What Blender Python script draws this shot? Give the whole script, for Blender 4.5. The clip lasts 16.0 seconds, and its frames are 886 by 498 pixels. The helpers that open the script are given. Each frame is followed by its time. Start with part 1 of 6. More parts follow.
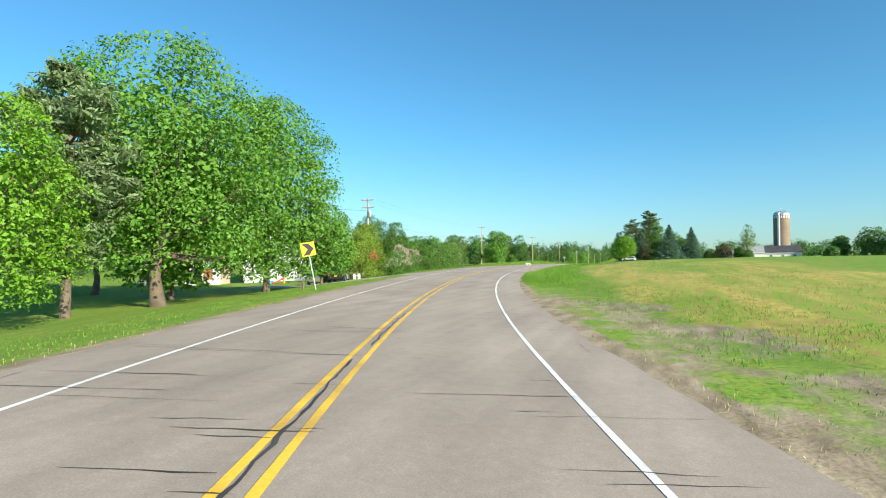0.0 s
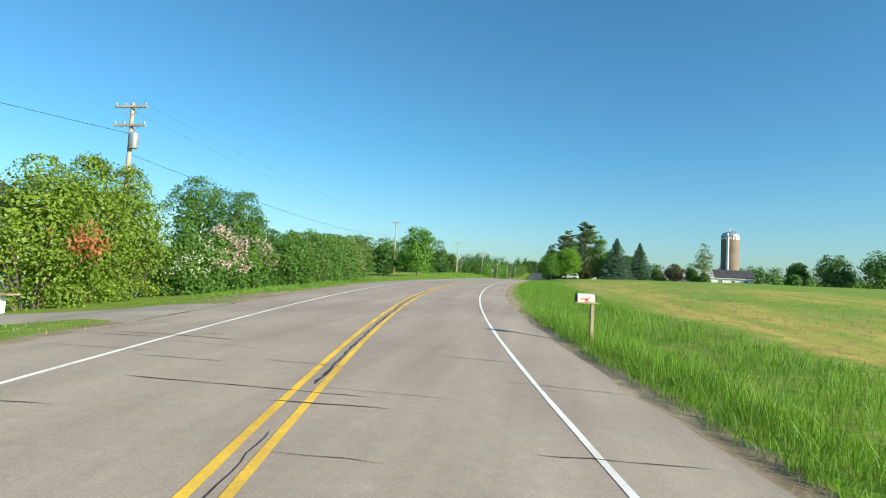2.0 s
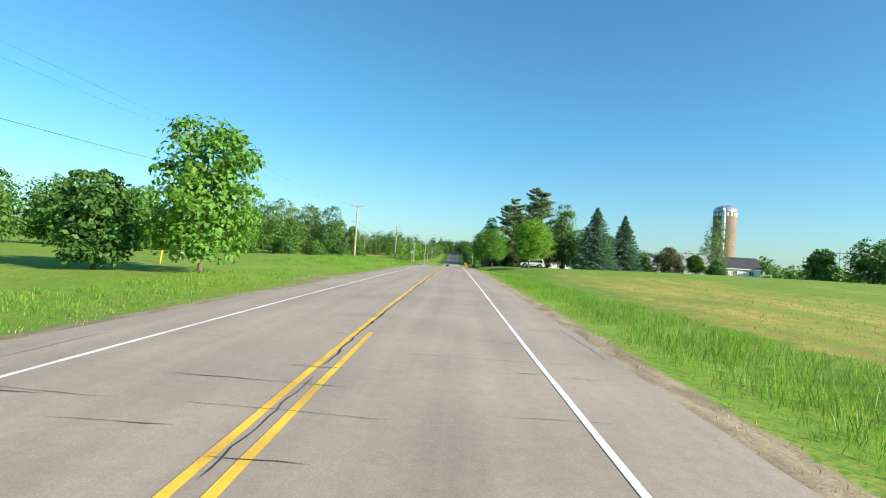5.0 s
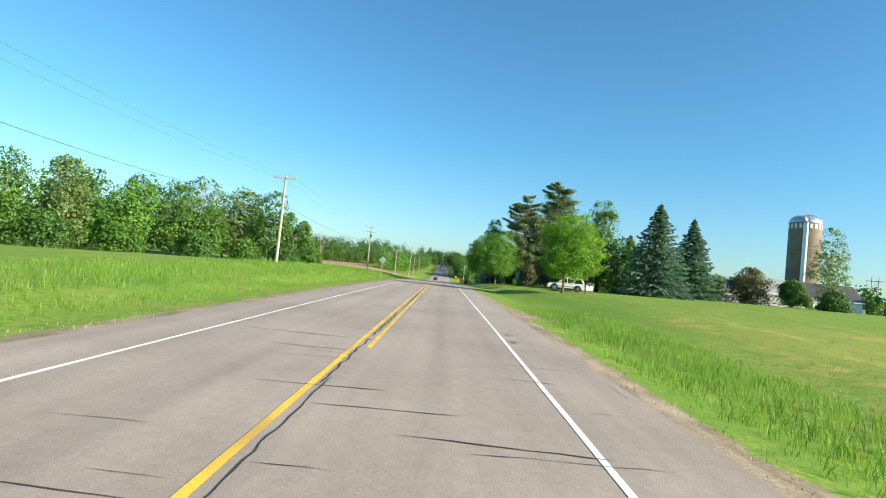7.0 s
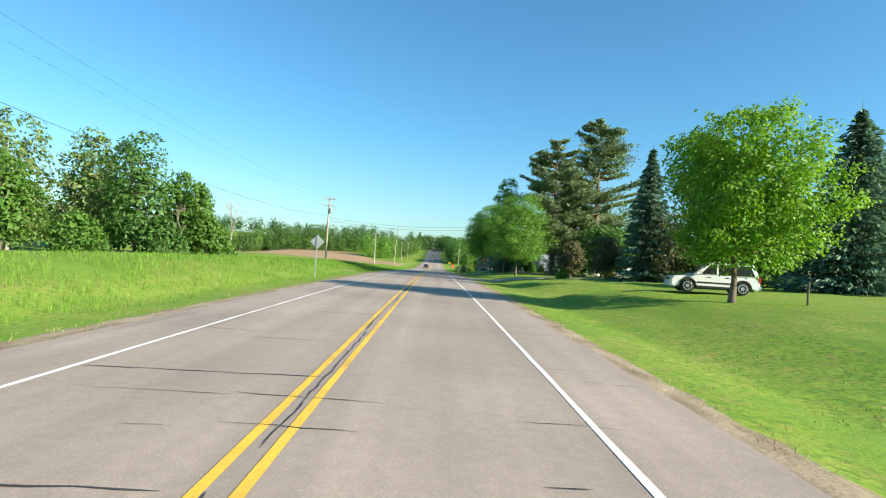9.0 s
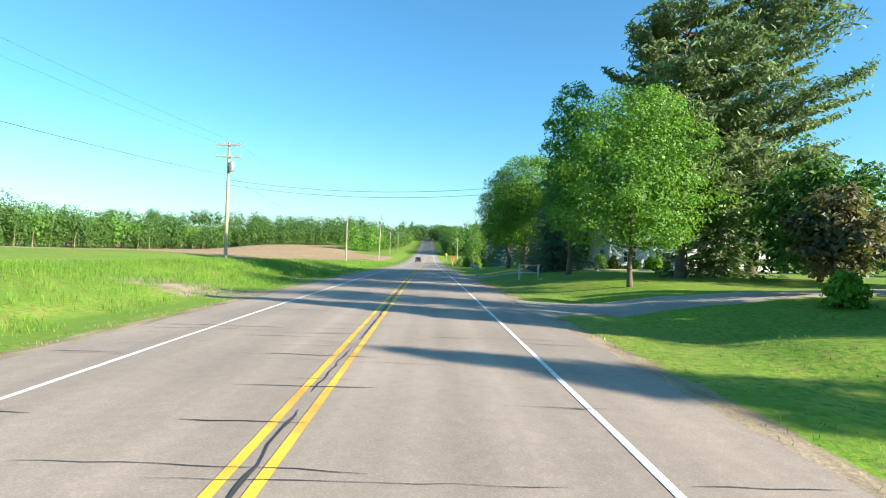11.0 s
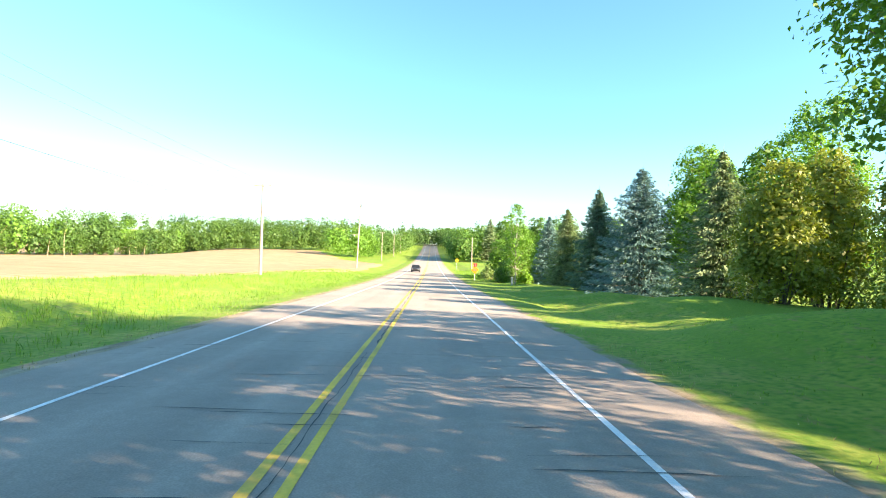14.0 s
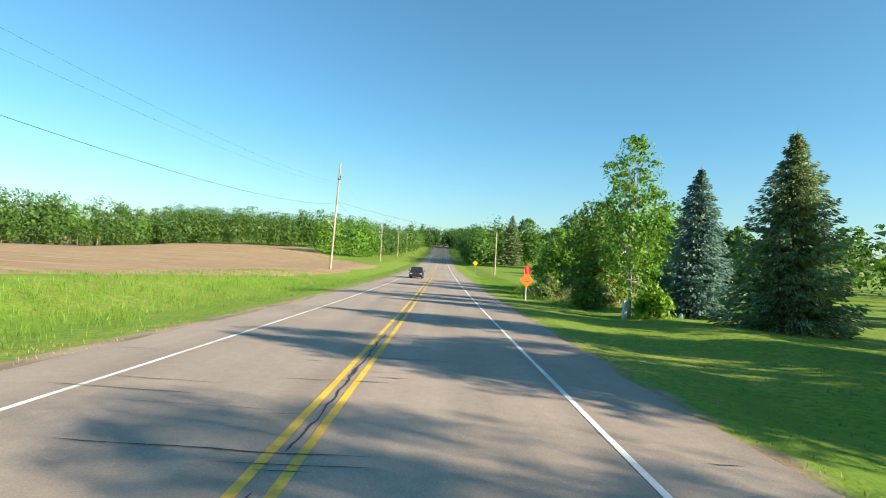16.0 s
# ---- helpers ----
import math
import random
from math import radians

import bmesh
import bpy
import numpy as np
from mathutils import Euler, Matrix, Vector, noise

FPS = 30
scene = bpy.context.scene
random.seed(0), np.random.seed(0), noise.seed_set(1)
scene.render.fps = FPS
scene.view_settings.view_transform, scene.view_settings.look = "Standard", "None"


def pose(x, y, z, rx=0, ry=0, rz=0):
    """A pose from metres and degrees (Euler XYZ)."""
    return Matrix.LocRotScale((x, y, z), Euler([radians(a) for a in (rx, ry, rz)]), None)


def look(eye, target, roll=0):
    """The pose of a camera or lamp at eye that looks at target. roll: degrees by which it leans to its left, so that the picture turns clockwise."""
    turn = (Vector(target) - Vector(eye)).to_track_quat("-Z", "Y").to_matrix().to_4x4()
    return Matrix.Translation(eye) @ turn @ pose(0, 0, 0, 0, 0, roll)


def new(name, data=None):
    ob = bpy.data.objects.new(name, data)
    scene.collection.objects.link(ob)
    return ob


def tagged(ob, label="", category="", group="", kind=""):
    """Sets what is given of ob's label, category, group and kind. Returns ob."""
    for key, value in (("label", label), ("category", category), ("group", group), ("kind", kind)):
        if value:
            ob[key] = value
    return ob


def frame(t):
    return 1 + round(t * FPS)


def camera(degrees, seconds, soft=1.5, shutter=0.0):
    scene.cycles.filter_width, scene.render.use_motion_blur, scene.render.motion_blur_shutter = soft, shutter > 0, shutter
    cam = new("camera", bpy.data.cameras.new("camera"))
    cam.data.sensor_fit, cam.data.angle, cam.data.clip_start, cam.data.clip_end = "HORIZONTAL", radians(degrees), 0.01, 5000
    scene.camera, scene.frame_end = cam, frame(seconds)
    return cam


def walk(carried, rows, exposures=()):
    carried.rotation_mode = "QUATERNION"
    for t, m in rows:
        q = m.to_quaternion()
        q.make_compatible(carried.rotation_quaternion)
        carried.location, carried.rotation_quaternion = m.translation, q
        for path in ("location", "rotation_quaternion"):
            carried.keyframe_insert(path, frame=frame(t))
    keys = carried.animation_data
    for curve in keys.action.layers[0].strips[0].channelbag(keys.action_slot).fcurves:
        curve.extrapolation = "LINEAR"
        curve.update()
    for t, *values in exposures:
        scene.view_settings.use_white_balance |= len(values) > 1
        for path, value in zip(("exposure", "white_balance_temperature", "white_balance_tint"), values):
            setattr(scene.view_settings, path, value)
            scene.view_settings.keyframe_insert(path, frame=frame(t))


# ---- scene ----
# world axes: y runs along the straight part of the road, x to its right, z up
# ---- camera and walk ----
cam = camera(76.6, 16.0, soft=1.05)
PATH = [
    (0, (22.231, -129.586, -0.725), (21.558, -127.704, -0.657), -0.14),
    (0.5, (18.447, -119.269, -0.562), (17.828, -117.368, -0.499), -0.22),
    (1, (15.106, -108.794, -0.390), (14.593, -106.862, -0.334), 0.10),
    (1.5, (12.140, -98.246, -0.189), (11.704, -96.296, -0.103), 0.60),
    (2, (9.517, -87.672, 0.041), (9.157, -85.707, 0.144), 2.92),
    (2.5, (7.389, -77.061, 0.294), (7.077, -75.086, 0.341), 0.84),
    (3, (5.628, -66.456, 0.555), (5.397, -64.471, 0.624), 3.48),
    (3.5, (4.107, -55.877, 0.820), (3.917, -53.887, 0.890), 1.98),
    (4, (3.056, -45.355, 1.076), (2.927, -43.360, 1.138), 2.50),
    (4.5, (2.375, -35.020, 1.316), (2.296, -33.022, 1.372), 3.10),
    (5, (1.991, -24.868, 1.529), (1.946, -22.869, 1.577), 3.75),
    (5.5, (1.818, -14.891, 1.714), (1.794, -12.892, 1.756), 4.40),
    (6, (1.773, -5.076, 1.871), (1.753, -3.076, 1.908), 5.06),
    (6.5, (1.695, 4.668, 2.002), (1.662, 6.666, 2.073), 6.32),
    (7, (1.658, 14.407, 2.125), (1.647, 16.405, 2.216), 5.92),
    (7.5, (1.630, 24.213, 2.239), (1.676, 26.210, 2.335), 4.21),
    (8, (1.589, 34.056, 2.343), (1.626, 36.055, 2.389), 4.05),
    (8.5, (1.594, 43.961, 2.436), (1.635, 45.959, 2.502), 3.46),
    (9, (1.562, 53.959, 2.516), (1.588, 55.958, 2.557), 3.72),
    (9.5, (1.545, 64.240, 2.581), (1.577, 66.239, 2.614), 3.25),
    (10, (1.528, 74.924, 2.630), (1.566, 76.923, 2.656), 2.79),
    (10.5, (1.510, 85.764, 2.660), (1.554, 87.763, 2.678), 2.32),
    (11, (1.493, 96.513, 2.661), (1.543, 98.512, 2.670), 1.85),
    (11.5, (1.476, 106.922, 2.632), (1.532, 108.921, 2.633), 1.38),
    (12, (1.383, 117.080, 2.576), (1.381, 119.079, 2.519), 2.32),
    (12.5, (1.500, 127.081, 2.496), (1.487, 129.080, 2.447), 1.69),
    (13, (1.443, 137.062, 2.401), (1.430, 139.062, 2.374), 1.11),
    (13.5, (1.346, 147.041, 2.291), (1.384, 149.041, 2.291), 2.10),
    (14, (1.346, 156.959, 2.166), (1.386, 158.958, 2.198), 1.58),
    (14.5, (1.430, 166.753, 2.029), (1.480, 168.752, 2.082), 1.96),
    (15, (1.483, 176.570, 1.888), (1.522, 178.569, 1.945), 1.57),
    (15.5, (1.562, 186.197, 1.745), (1.586, 188.196, 1.809), 1.32),
    (16, (1.459, 195.767, 1.599), (1.461, 197.767, 1.643), 3.26),
]
EXPO = [(0.0, 1.18, 6300, 7), (1.5, 1.18, 6300, 7), (2.0, 1.0, 6300, 7), (2.5, 1.08, 6300, 7), (3.0, 1.18, 6300, 7), (3.5, 1.2, 6300, 7), (6.0, 1.27, 6420, 9), (9.0, 1.35, 6500, 10), (11.5, 1.68, 6250, 9), (12.0, 1.75, 6150, 8), (12.5, 1.95, 6500, 10), (13.0, 2.25, 6900, 14), (13.5, 2.6, 7300, 18), (14.0, 2.5, 7500, 18), (14.5, 2.1, 7400, 17), (15.0, 1.6, 7100, 13), (16.0, 1.36, 7050, 11)]
walk(cam, [(t, look(eye, target, roll)) for t, eye, target, roll in PATH], EXPO)

# ---- world and sun ----
SUN_EL, SUN_DIR = radians(23.0), Vector((0.90, -0.43, 0)).normalized()
world = bpy.data.worlds.new("sky")
scene.world = world
world.use_nodes = True
wn = world.node_tree.nodes
sky = wn.new("ShaderNodeTexSky")
sky.sky_type, sky.sun_disc = "NISHITA", False
sky.sun_elevation, sky.sun_rotation = SUN_EL, math.atan2(SUN_DIR.x, SUN_DIR.y)
sky.air_density, sky.dust_density, sky.ozone_density = 1.0, 0.8, 1.0
tint = wn.new("ShaderNodeMix")
tint.data_type, tint.blend_type = "RGBA", "MULTIPLY"
tint.inputs[0].default_value = 1.0
way = wn.new("ShaderNodeTexCoord")
xyz = wn.new("ShaderNodeSeparateXYZ")
haze = wn.new("ShaderNodeValToRGB")
haze.color_ramp.elements[0].position, haze.color_ramp.elements[0].color = 0.0, (0.67, 0.89, 1.03, 1)
haze.color_ramp.elements[1].position, haze.color_ramp.elements[1].color = 0.22, (0.445, 0.91, 1.12, 1)
world.node_tree.links.new(way.outputs["Generated"], xyz.inputs[0])
world.node_tree.links.new(xyz.outputs[2], haze.inputs[0])
world.node_tree.links.new(haze.outputs[0], tint.inputs[7])
world.node_tree.links.new(sky.outputs[0], tint.inputs[6])
world.node_tree.links.new(tint.outputs[2], wn["Background"].inputs[0])
wn["Background"].inputs[1].default_value = 0.076
sun = bpy.data.lights.new("sun", "SUN")
sun.energy, sun.angle, sun.color = 4.6, radians(0.6), (1.0, 0.88, 0.72)
sun_ob = new("sun", sun)
away = Vector((SUN_DIR.x * math.cos(SUN_EL), SUN_DIR.y * math.cos(SUN_EL), math.sin(SUN_EL)))
sun_ob.matrix_world = look(away * 200, (0, 0, 0))

# ---- materials ----


def material(name, colour, rough=0.7, metal=0.0, spots=None, scale=3.0, grain=0.06, bump=0.0, island=0.0, through_light=0.0, gloss=0.5, coat=0.0, glow=(1.25, 1.15, 0.5)):
    """A procedural material: two scales of variation, optional spots of a second colour, bump, per-piece variation."""
    m = bpy.data.materials.new(name)
    m.use_nodes = True
    nt = m.node_tree
    n, link = nt.nodes, nt.links.new
    p = n["Principled BSDF"]
    p.inputs["Roughness"].default_value, p.inputs["Metallic"].default_value = rough, metal
    p.inputs["Specular IOR Level"].default_value = gloss
    p.inputs["Coat Weight"].default_value = coat
    geo = n.new("ShaderNodeTexCoord")
    big, small = n.new("ShaderNodeTexNoise"), n.new("ShaderNodeTexNoise")
    big.inputs["Scale"].default_value, small.inputs["Scale"].default_value = scale * 0.22, scale * 6
    big.inputs["Detail"].default_value = small.inputs["Detail"].default_value = 4
    for t in (big, small):
        link(geo.outputs["Object"], t.inputs["Vector"])
    mix = n.new("ShaderNodeMix")
    mix.data_type = "RGBA"
    mix.inputs[6].default_value = (*colour, 1)
    mix.inputs[7].default_value = (*(spots or [c * 0.75 for c in colour]), 1)
    ramp = n.new("ShaderNodeMapRange")
    ramp.inputs[1].default_value, ramp.inputs[2].default_value = 0.38, 0.66
    link(big.outputs[0], ramp.inputs[0])
    link(ramp.outputs[0], mix.inputs[0])
    hsv = n.new("ShaderNodeHueSaturation")
    val = n.new("ShaderNodeMath")
    val.operation = "MULTIPLY_ADD"
    val.inputs[1].default_value, val.inputs[2].default_value = grain * 4, 1 - grain * 2
    link(small.outputs[0], val.inputs[0])
    out = val.outputs[0]
    if island:
        g = n.new("ShaderNodeNewGeometry")
        more = n.new("ShaderNodeMath")
        more.operation = "MULTIPLY_ADD"
        more.inputs[1].default_value, more.inputs[2].default_value = island * 2, 1 - island
        link(g.outputs["Random Per Island"], more.inputs[0])
        both = n.new("ShaderNodeMath")
        both.operation = "MULTIPLY"
        link(out, both.inputs[0])
        link(more.outputs[0], both.inputs[1])
        out = both.outputs[0]
    link(out, hsv.inputs["Value"])
    link(mix.outputs[2], hsv.inputs["Color"])
    link(hsv.outputs[0], p.inputs["Base Color"])
    if bump:
        b = n.new("ShaderNodeBump")
        b.inputs["Strength"].default_value, b.inputs["Distance"].default_value = bump, 0.02
        link(small.outputs[0], b.inputs["Height"])
        link(b.outputs[0], p.inputs["Normal"])
    if through_light:
        t = n.new("ShaderNodeBsdfTranslucent")
        s = n.new("ShaderNodeMixShader")
        s.inputs[0].default_value = through_light
        warm = n.new("ShaderNodeMix")
        warm.data_type, warm.blend_type = "RGBA", "MULTIPLY"
        warm.inputs[0].default_value = 1.0
        warm.inputs[7].default_value = (*glow, 1)
        link(hsv.outputs[0], warm.inputs[6])
        link(warm.outputs[2], t.inputs["Color"])
        link(p.outputs[0], s.inputs[1])
        link(t.outputs[0], s.inputs[2])
        link(s.outputs[0], n["Material Output"].inputs["Surface"])
    return m


def leafy(name, colour, dark, island=0.3, trans=0.4, glow=(1.12, 1.13, 0.5)):
    return material(name, colour, 0.55, 0, dark, 1.6, 0.05, 0, island, trans, 0.35, 0.0, glow)


MAPLE = leafy("maple_leaves", (0.15, 0.31, 0.042), (0.105, 0.245, 0.034), 0.16)
LIME = leafy("lime_leaves", (0.185, 0.36, 0.03), (0.14, 0.29, 0.024), 0.16)
GREEN = leafy("green_leaves", (0.11, 0.23, 0.036), (0.08, 0.18, 0.028), 0.18)
DEEP = leafy("deep_leaves", (0.09, 0.20, 0.042), (0.065, 0.155, 0.032))
SAGE = leafy("sage_leaves", (0.125, 0.225, 0.05), (0.09, 0.175, 0.038))
OLIVE = leafy("olive_leaves", (0.18, 0.22, 0.035), (0.12, 0.17, 0.028))
PALE = leafy("pale_leaves", (0.18, 0.27, 0.08), (0.13, 0.205, 0.06))
RUST = leafy("rust_leaves", (0.42, 0.17, 0.06), (0.30, 0.13, 0.05))
RUSSET = leafy("russet_leaves", (0.15, 0.145, 0.07), (0.10, 0.11, 0.05))
CEDAR = leafy("cedar_foliage", (0.20, 0.30, 0.035), (0.155, 0.245, 0.03))
STRAW = leafy("dry_weeds", (0.38, 0.32, 0.17), (0.28, 0.26, 0.11), 0.3, 0.3)
GOLD = leafy("gold_cedar", (0.245, 0.285, 0.045), (0.175, 0.22, 0.038), 0.2)
SPRUCE = leafy("spruce_needles", (0.125, 0.22, 0.14), (0.09, 0.165, 0.105), 0.3, 0.35, (1.0, 1.05, 0.85))
BLUE = leafy("blue_spruce_needles", (0.18, 0.30, 0.27), (0.125, 0.22, 0.20), 0.28, 0.35, (1.0, 1.05, 0.9))
PINE = leafy("pine_needles", (0.21, 0.29, 0.135), (0.15, 0.215, 0.10), 0.4, 0.35, (1.05, 1.08, 0.7))
WOODS = leafy("woods_leaves", (0.11, 0.21, 0.042), (0.06, 0.145, 0.034), 0.12)
FAR_GREEN = leafy("far_green_leaves", (0.115, 0.235, 0.044), (0.07, 0.165, 0.036), 0.12)
FAR_DEEP = leafy("far_deep_leaves", (0.085, 0.18, 0.042), (0.055, 0.13, 0.032), 0.12)
BLADES = leafy("grass_blades", (0.17, 0.315, 0.035), (0.12, 0.25, 0.025), 0.4)
FLOWERS = leafy("lilac_flowers", (0.62, 0.46, 0.44), (0.52, 0.37, 0.35), 0.3, 0.2)
WHITE_FLOWERS = leafy("white_flowers", (0.62, 0.60, 0.50), (0.5, 0.5, 0.4), 0.2, 0.2)
BARK = material("bark", (0.16, 0.12, 0.085), 0.9, 0, (0.09, 0.07, 0.05), 6, 0.16, 0.6)
PALE_BARK = material("pale_bark", (0.42, 0.38, 0.31), 0.9, 0, (0.2, 0.17, 0.13), 5, 0.14, 0.4)
POLE_WOOD = material("pole_wood", (0.42, 0.36, 0.28), 0.85, 0, (0.30, 0.25, 0.19), 4, 0.12, 0.3)
POST_WOOD = material("post_wood", (0.36, 0.27, 0.17), 0.85, 0, (0.25, 0.19, 0.12), 6, 0.12, 0.3)
GREY_WOOD = material("grey_painted_wood", (0.55, 0.56, 0.54), 0.8, 0, (0.42, 0.42, 0.40), 6, 0.1, 0.2)
WHITE_PAINT = material("white_paint", (0.78, 0.77, 0.74), 0.6, 0, (0.70, 0.69, 0.65), 2, 0.03, 0.05)
SIDING = material("siding", (0.60, 0.61, 0.61), 0.6, 0, (0.53, 0.54, 0.54), 1.5, 0.03, 0.05)
TAN_SIDING = material("tan_siding", (0.62, 0.50, 0.36), 0.7, 0, (0.52, 0.42, 0.30), 1.5, 0.05, 0.1)
SHINGLE = material("shingles", (0.07, 0.07, 0.075), 0.85, 0, (0.045, 0.045, 0.05), 5, 0.15, 0.4)
GREY_ROOF = material("grey_metal_roof", (0.36, 0.38, 0.37), 0.5, 0.2, (0.30, 0.31, 0.29), 1.0, 0.05, 0.05)
DARK_ROOF = material("dark_roof", (0.05, 0.052, 0.058), 0.75, 0, (0.035, 0.035, 0.04), 2, 0.08, 0.1)
SILO_STAVE = material("silo_staves", (0.25, 0.19, 0.135), 0.85, 0, (0.18, 0.14, 0.10), 1.2, 0.1, 0.3)
HOOP = material("rusty_hoop", (0.12, 0.09, 0.065), 0.7, 0.3, (0.09, 0.07, 0.05), 4, 0.1)
GALV = material("galvanised", (0.62, 0.64, 0.66), 0.35, 0.7, (0.5, 0.52, 0.54), 2, 0.06, 0.03)
STEEL = material("sign_post_steel", (0.42, 0.45, 0.46), 0.5, 0.5, (0.34, 0.36, 0.37), 5, 0.06, 0.05)
YELLOW_SIGN = material("yellow_sign", (0.85, 0.52, 0.02), 0.45, 0, (0.80, 0.48, 0.02), 2, 0.02)
ORANGE_SIGN = material("orange_sign", (0.78, 0.15, 0.004), 0.7, 0, (0.72, 0.135, 0.004), 2, 0.02, 0, 0, 0, 0.1)
RED = material("red_cloth", (0.75, 0.04, 0.03), 0.7, 0, (0.6, 0.03, 0.02), 4, 0.05)
BLACK = material("black_plastic", (0.02, 0.02, 0.022), 0.5, 0, (0.03, 0.03, 0.03), 4, 0.05)
RUBBER = material("rubber", (0.022, 0.022, 0.023), 0.85, 0, (0.03, 0.03, 0.03), 6, 0.08, 0.1)
CAR_WHITE = material("white_car_paint", (0.74, 0.75, 0.76), 0.3, 0, (0.70, 0.71, 0.72), 1, 0.01, 0, 0, 0, 0.5, 0.6)
CAR_BLACK = material("black_car_paint", (0.016, 0.017, 0.02), 0.28, 0, (0.02, 0.02, 0.024), 1, 0.01, 0, 0, 0, 0.5, 0.6)
CAR_GREY = material("grey_car_paint", (0.22, 0.23, 0.235), 0.3, 0.3, (0.20, 0.21, 0.215), 1, 0.01, 0, 0, 0, 0.5, 0.6)
CAR_GLASS = material("car_glass", (0.02, 0.024, 0.026), 0.06, 0, (0.025, 0.03, 0.03), 1, 0.0, 0, 0, 0, 0.7)
RIM = material("alloy_rim", (0.6, 0.6, 0.62), 0.3, 0.8, (0.5, 0.5, 0.52), 3, 0.03)
LAMP_RED = material("tail_lamp_red", (0.5, 0.02, 0.02), 0.25, 0, (0.42, 0.02, 0.02), 3, 0.02)
LAMP_CLEAR = material("lamp_clear", (0.7, 0.72, 0.75), 0.12, 0.2, (0.6, 0.62, 0.64), 3, 0.02)
PANE = material("window_pane", (0.03, 0.04, 0.05), 0.06, 0, (0.05, 0.06, 0.07), 0.6, 0.0, 0, 0, 0, 0.8)
WIRE = material("wire", (0.03, 0.03, 0.033), 0.6, 0.2, (0.04, 0.04, 0.045), 3, 0.02)
BROWN_DOOR = material("brown_panel", (0.30, 0.13, 0.055), 0.6, 0, (0.22, 0.10, 0.04), 3, 0.08, 0.1)
CYAN = material("turquoise_plastic", (0.05, 0.42, 0.48), 0.45, 0, (0.05, 0.36, 0.42), 2, 0.03)
BLUE_PLASTIC = material("blue_plastic", (0.02, 0.14, 0.5), 0.45, 0, (0.02, 0.12, 0.42), 2, 0.03)
MAILBOX_METAL = material("weathered_mailbox", (0.50, 0.50, 0.46), 0.5, 0.1, (0.38, 0.37, 0.33), 9, 0.1, 0.05)
CABINET_GREEN = material("cabinet_green", (0.20, 0.25, 0.19), 0.6, 0, (0.16, 0.20, 0.15), 3, 0.05, 0.05)
WHITE_LINE = material("white_road_paint", (0.80, 0.80, 0.77), 0.7, 0, (0.62, 0.60, 0.56), 3.5, 0.12, 0.1)
YELLOW_LINE = material("yellow_road_paint", (0.78, 0.50, 0.04), 0.7, 0, (0.52, 0.32, 0.05), 3.5, 0.12, 0.1)
TAR = material("tar_crack", (0.028, 0.027, 0.027), 0.8, 0, (0.06, 0.055, 0.05), 5, 0.1, 0.2)
GRAVEL = material("gravel", (0.36, 0.31, 0.25), 0.95, 0, (0.27, 0.235, 0.19), 2.2, 0.15, 0.45)


def asphalt():
    m = material("old_asphalt", (0.33, 0.272, 0.217), 0.88, 0, (0.272, 0.224, 0.18), 0.9, 0.07, 0.35)
    n, link = m.node_tree.nodes, m.node_tree.links.new
    p = n["Principled BSDF"]
    base = p.inputs["Base Color"].links[0].from_socket
    at = n.new("ShaderNodeAttribute")
    at.attribute_name = "lat"
    # wheel paths: slightly darker and smoother bands one metre either side of each lane's middle
    fold = n.new("ShaderNodeMath")
    fold.operation = "PINGPONG"
    fold.inputs[1].default_value = 0.9
    link(at.outputs["Fac"], fold.inputs[0])
    speck = n.new("ShaderNodeTexVoronoi")
    speck.inputs["Scale"].default_value = 45
    link(n["Texture Coordinate"].outputs["Object"], speck.inputs["Vector"])
    k = n.new("ShaderNodeMath")
    k.operation = "MULTIPLY_ADD"
    k.inputs[1].default_value, k.inputs[2].default_value = 0.11, 0.93
    link(fold.outputs[0], k.inputs[0])
    k2 = n.new("ShaderNodeMath")
    k2.operation = "MULTIPLY_ADD"
    k2.inputs[1].default_value, k2.inputs[2].default_value = 0.35, 0.84
    link(speck.outputs["Distance"], k2.inputs[0])
    k3 = n.new("ShaderNodeMath")
    k3.operation = "MULTIPLY"
    link(k.outputs[0], k3.inputs[0])
    link(k2.outputs[0], k3.inputs[1])
    # long faint streaks and patches of wear along the road
    mp = n.new("ShaderNodeMapping")
    mp.inputs["Scale"].default_value = (1.6, 0.05, 1)
    link(n["Texture Coordinate"].outputs["Object"], mp.inputs[0])
    streak = n.new("ShaderNodeTexNoise")
    streak.inputs["Scale"].default_value, streak.inputs["Detail"].default_value = 1.0, 7
    link(mp.outputs[0], streak.inputs["Vector"])
    k4 = n.new("ShaderNodeMath")
    k4.operation = "MULTIPLY_ADD"
    k4.inputs[1].default_value, k4.inputs[2].default_value = 0.5, 0.75
    link(streak.outputs[0], k4.inputs[0])
    k5 = n.new("ShaderNodeMath")
    k5.operation = "MULTIPLY"
    link(k3.outputs[0], k5.inputs[0])
    link(k4.outputs[0], k5.inputs[1])
    mul = n.new("ShaderNodeMix")
    mul.data_type, mul.blend_type = "RGBA", "MULTIPLY"
    mul.inputs[0].default_value = 1
    link(base, mul.inputs[6])
    link(k5.outputs[0], mul.inputs[7])
    link(mul.outputs[2], p.inputs["Base Color"])
    return m


ASPHALT = asphalt()


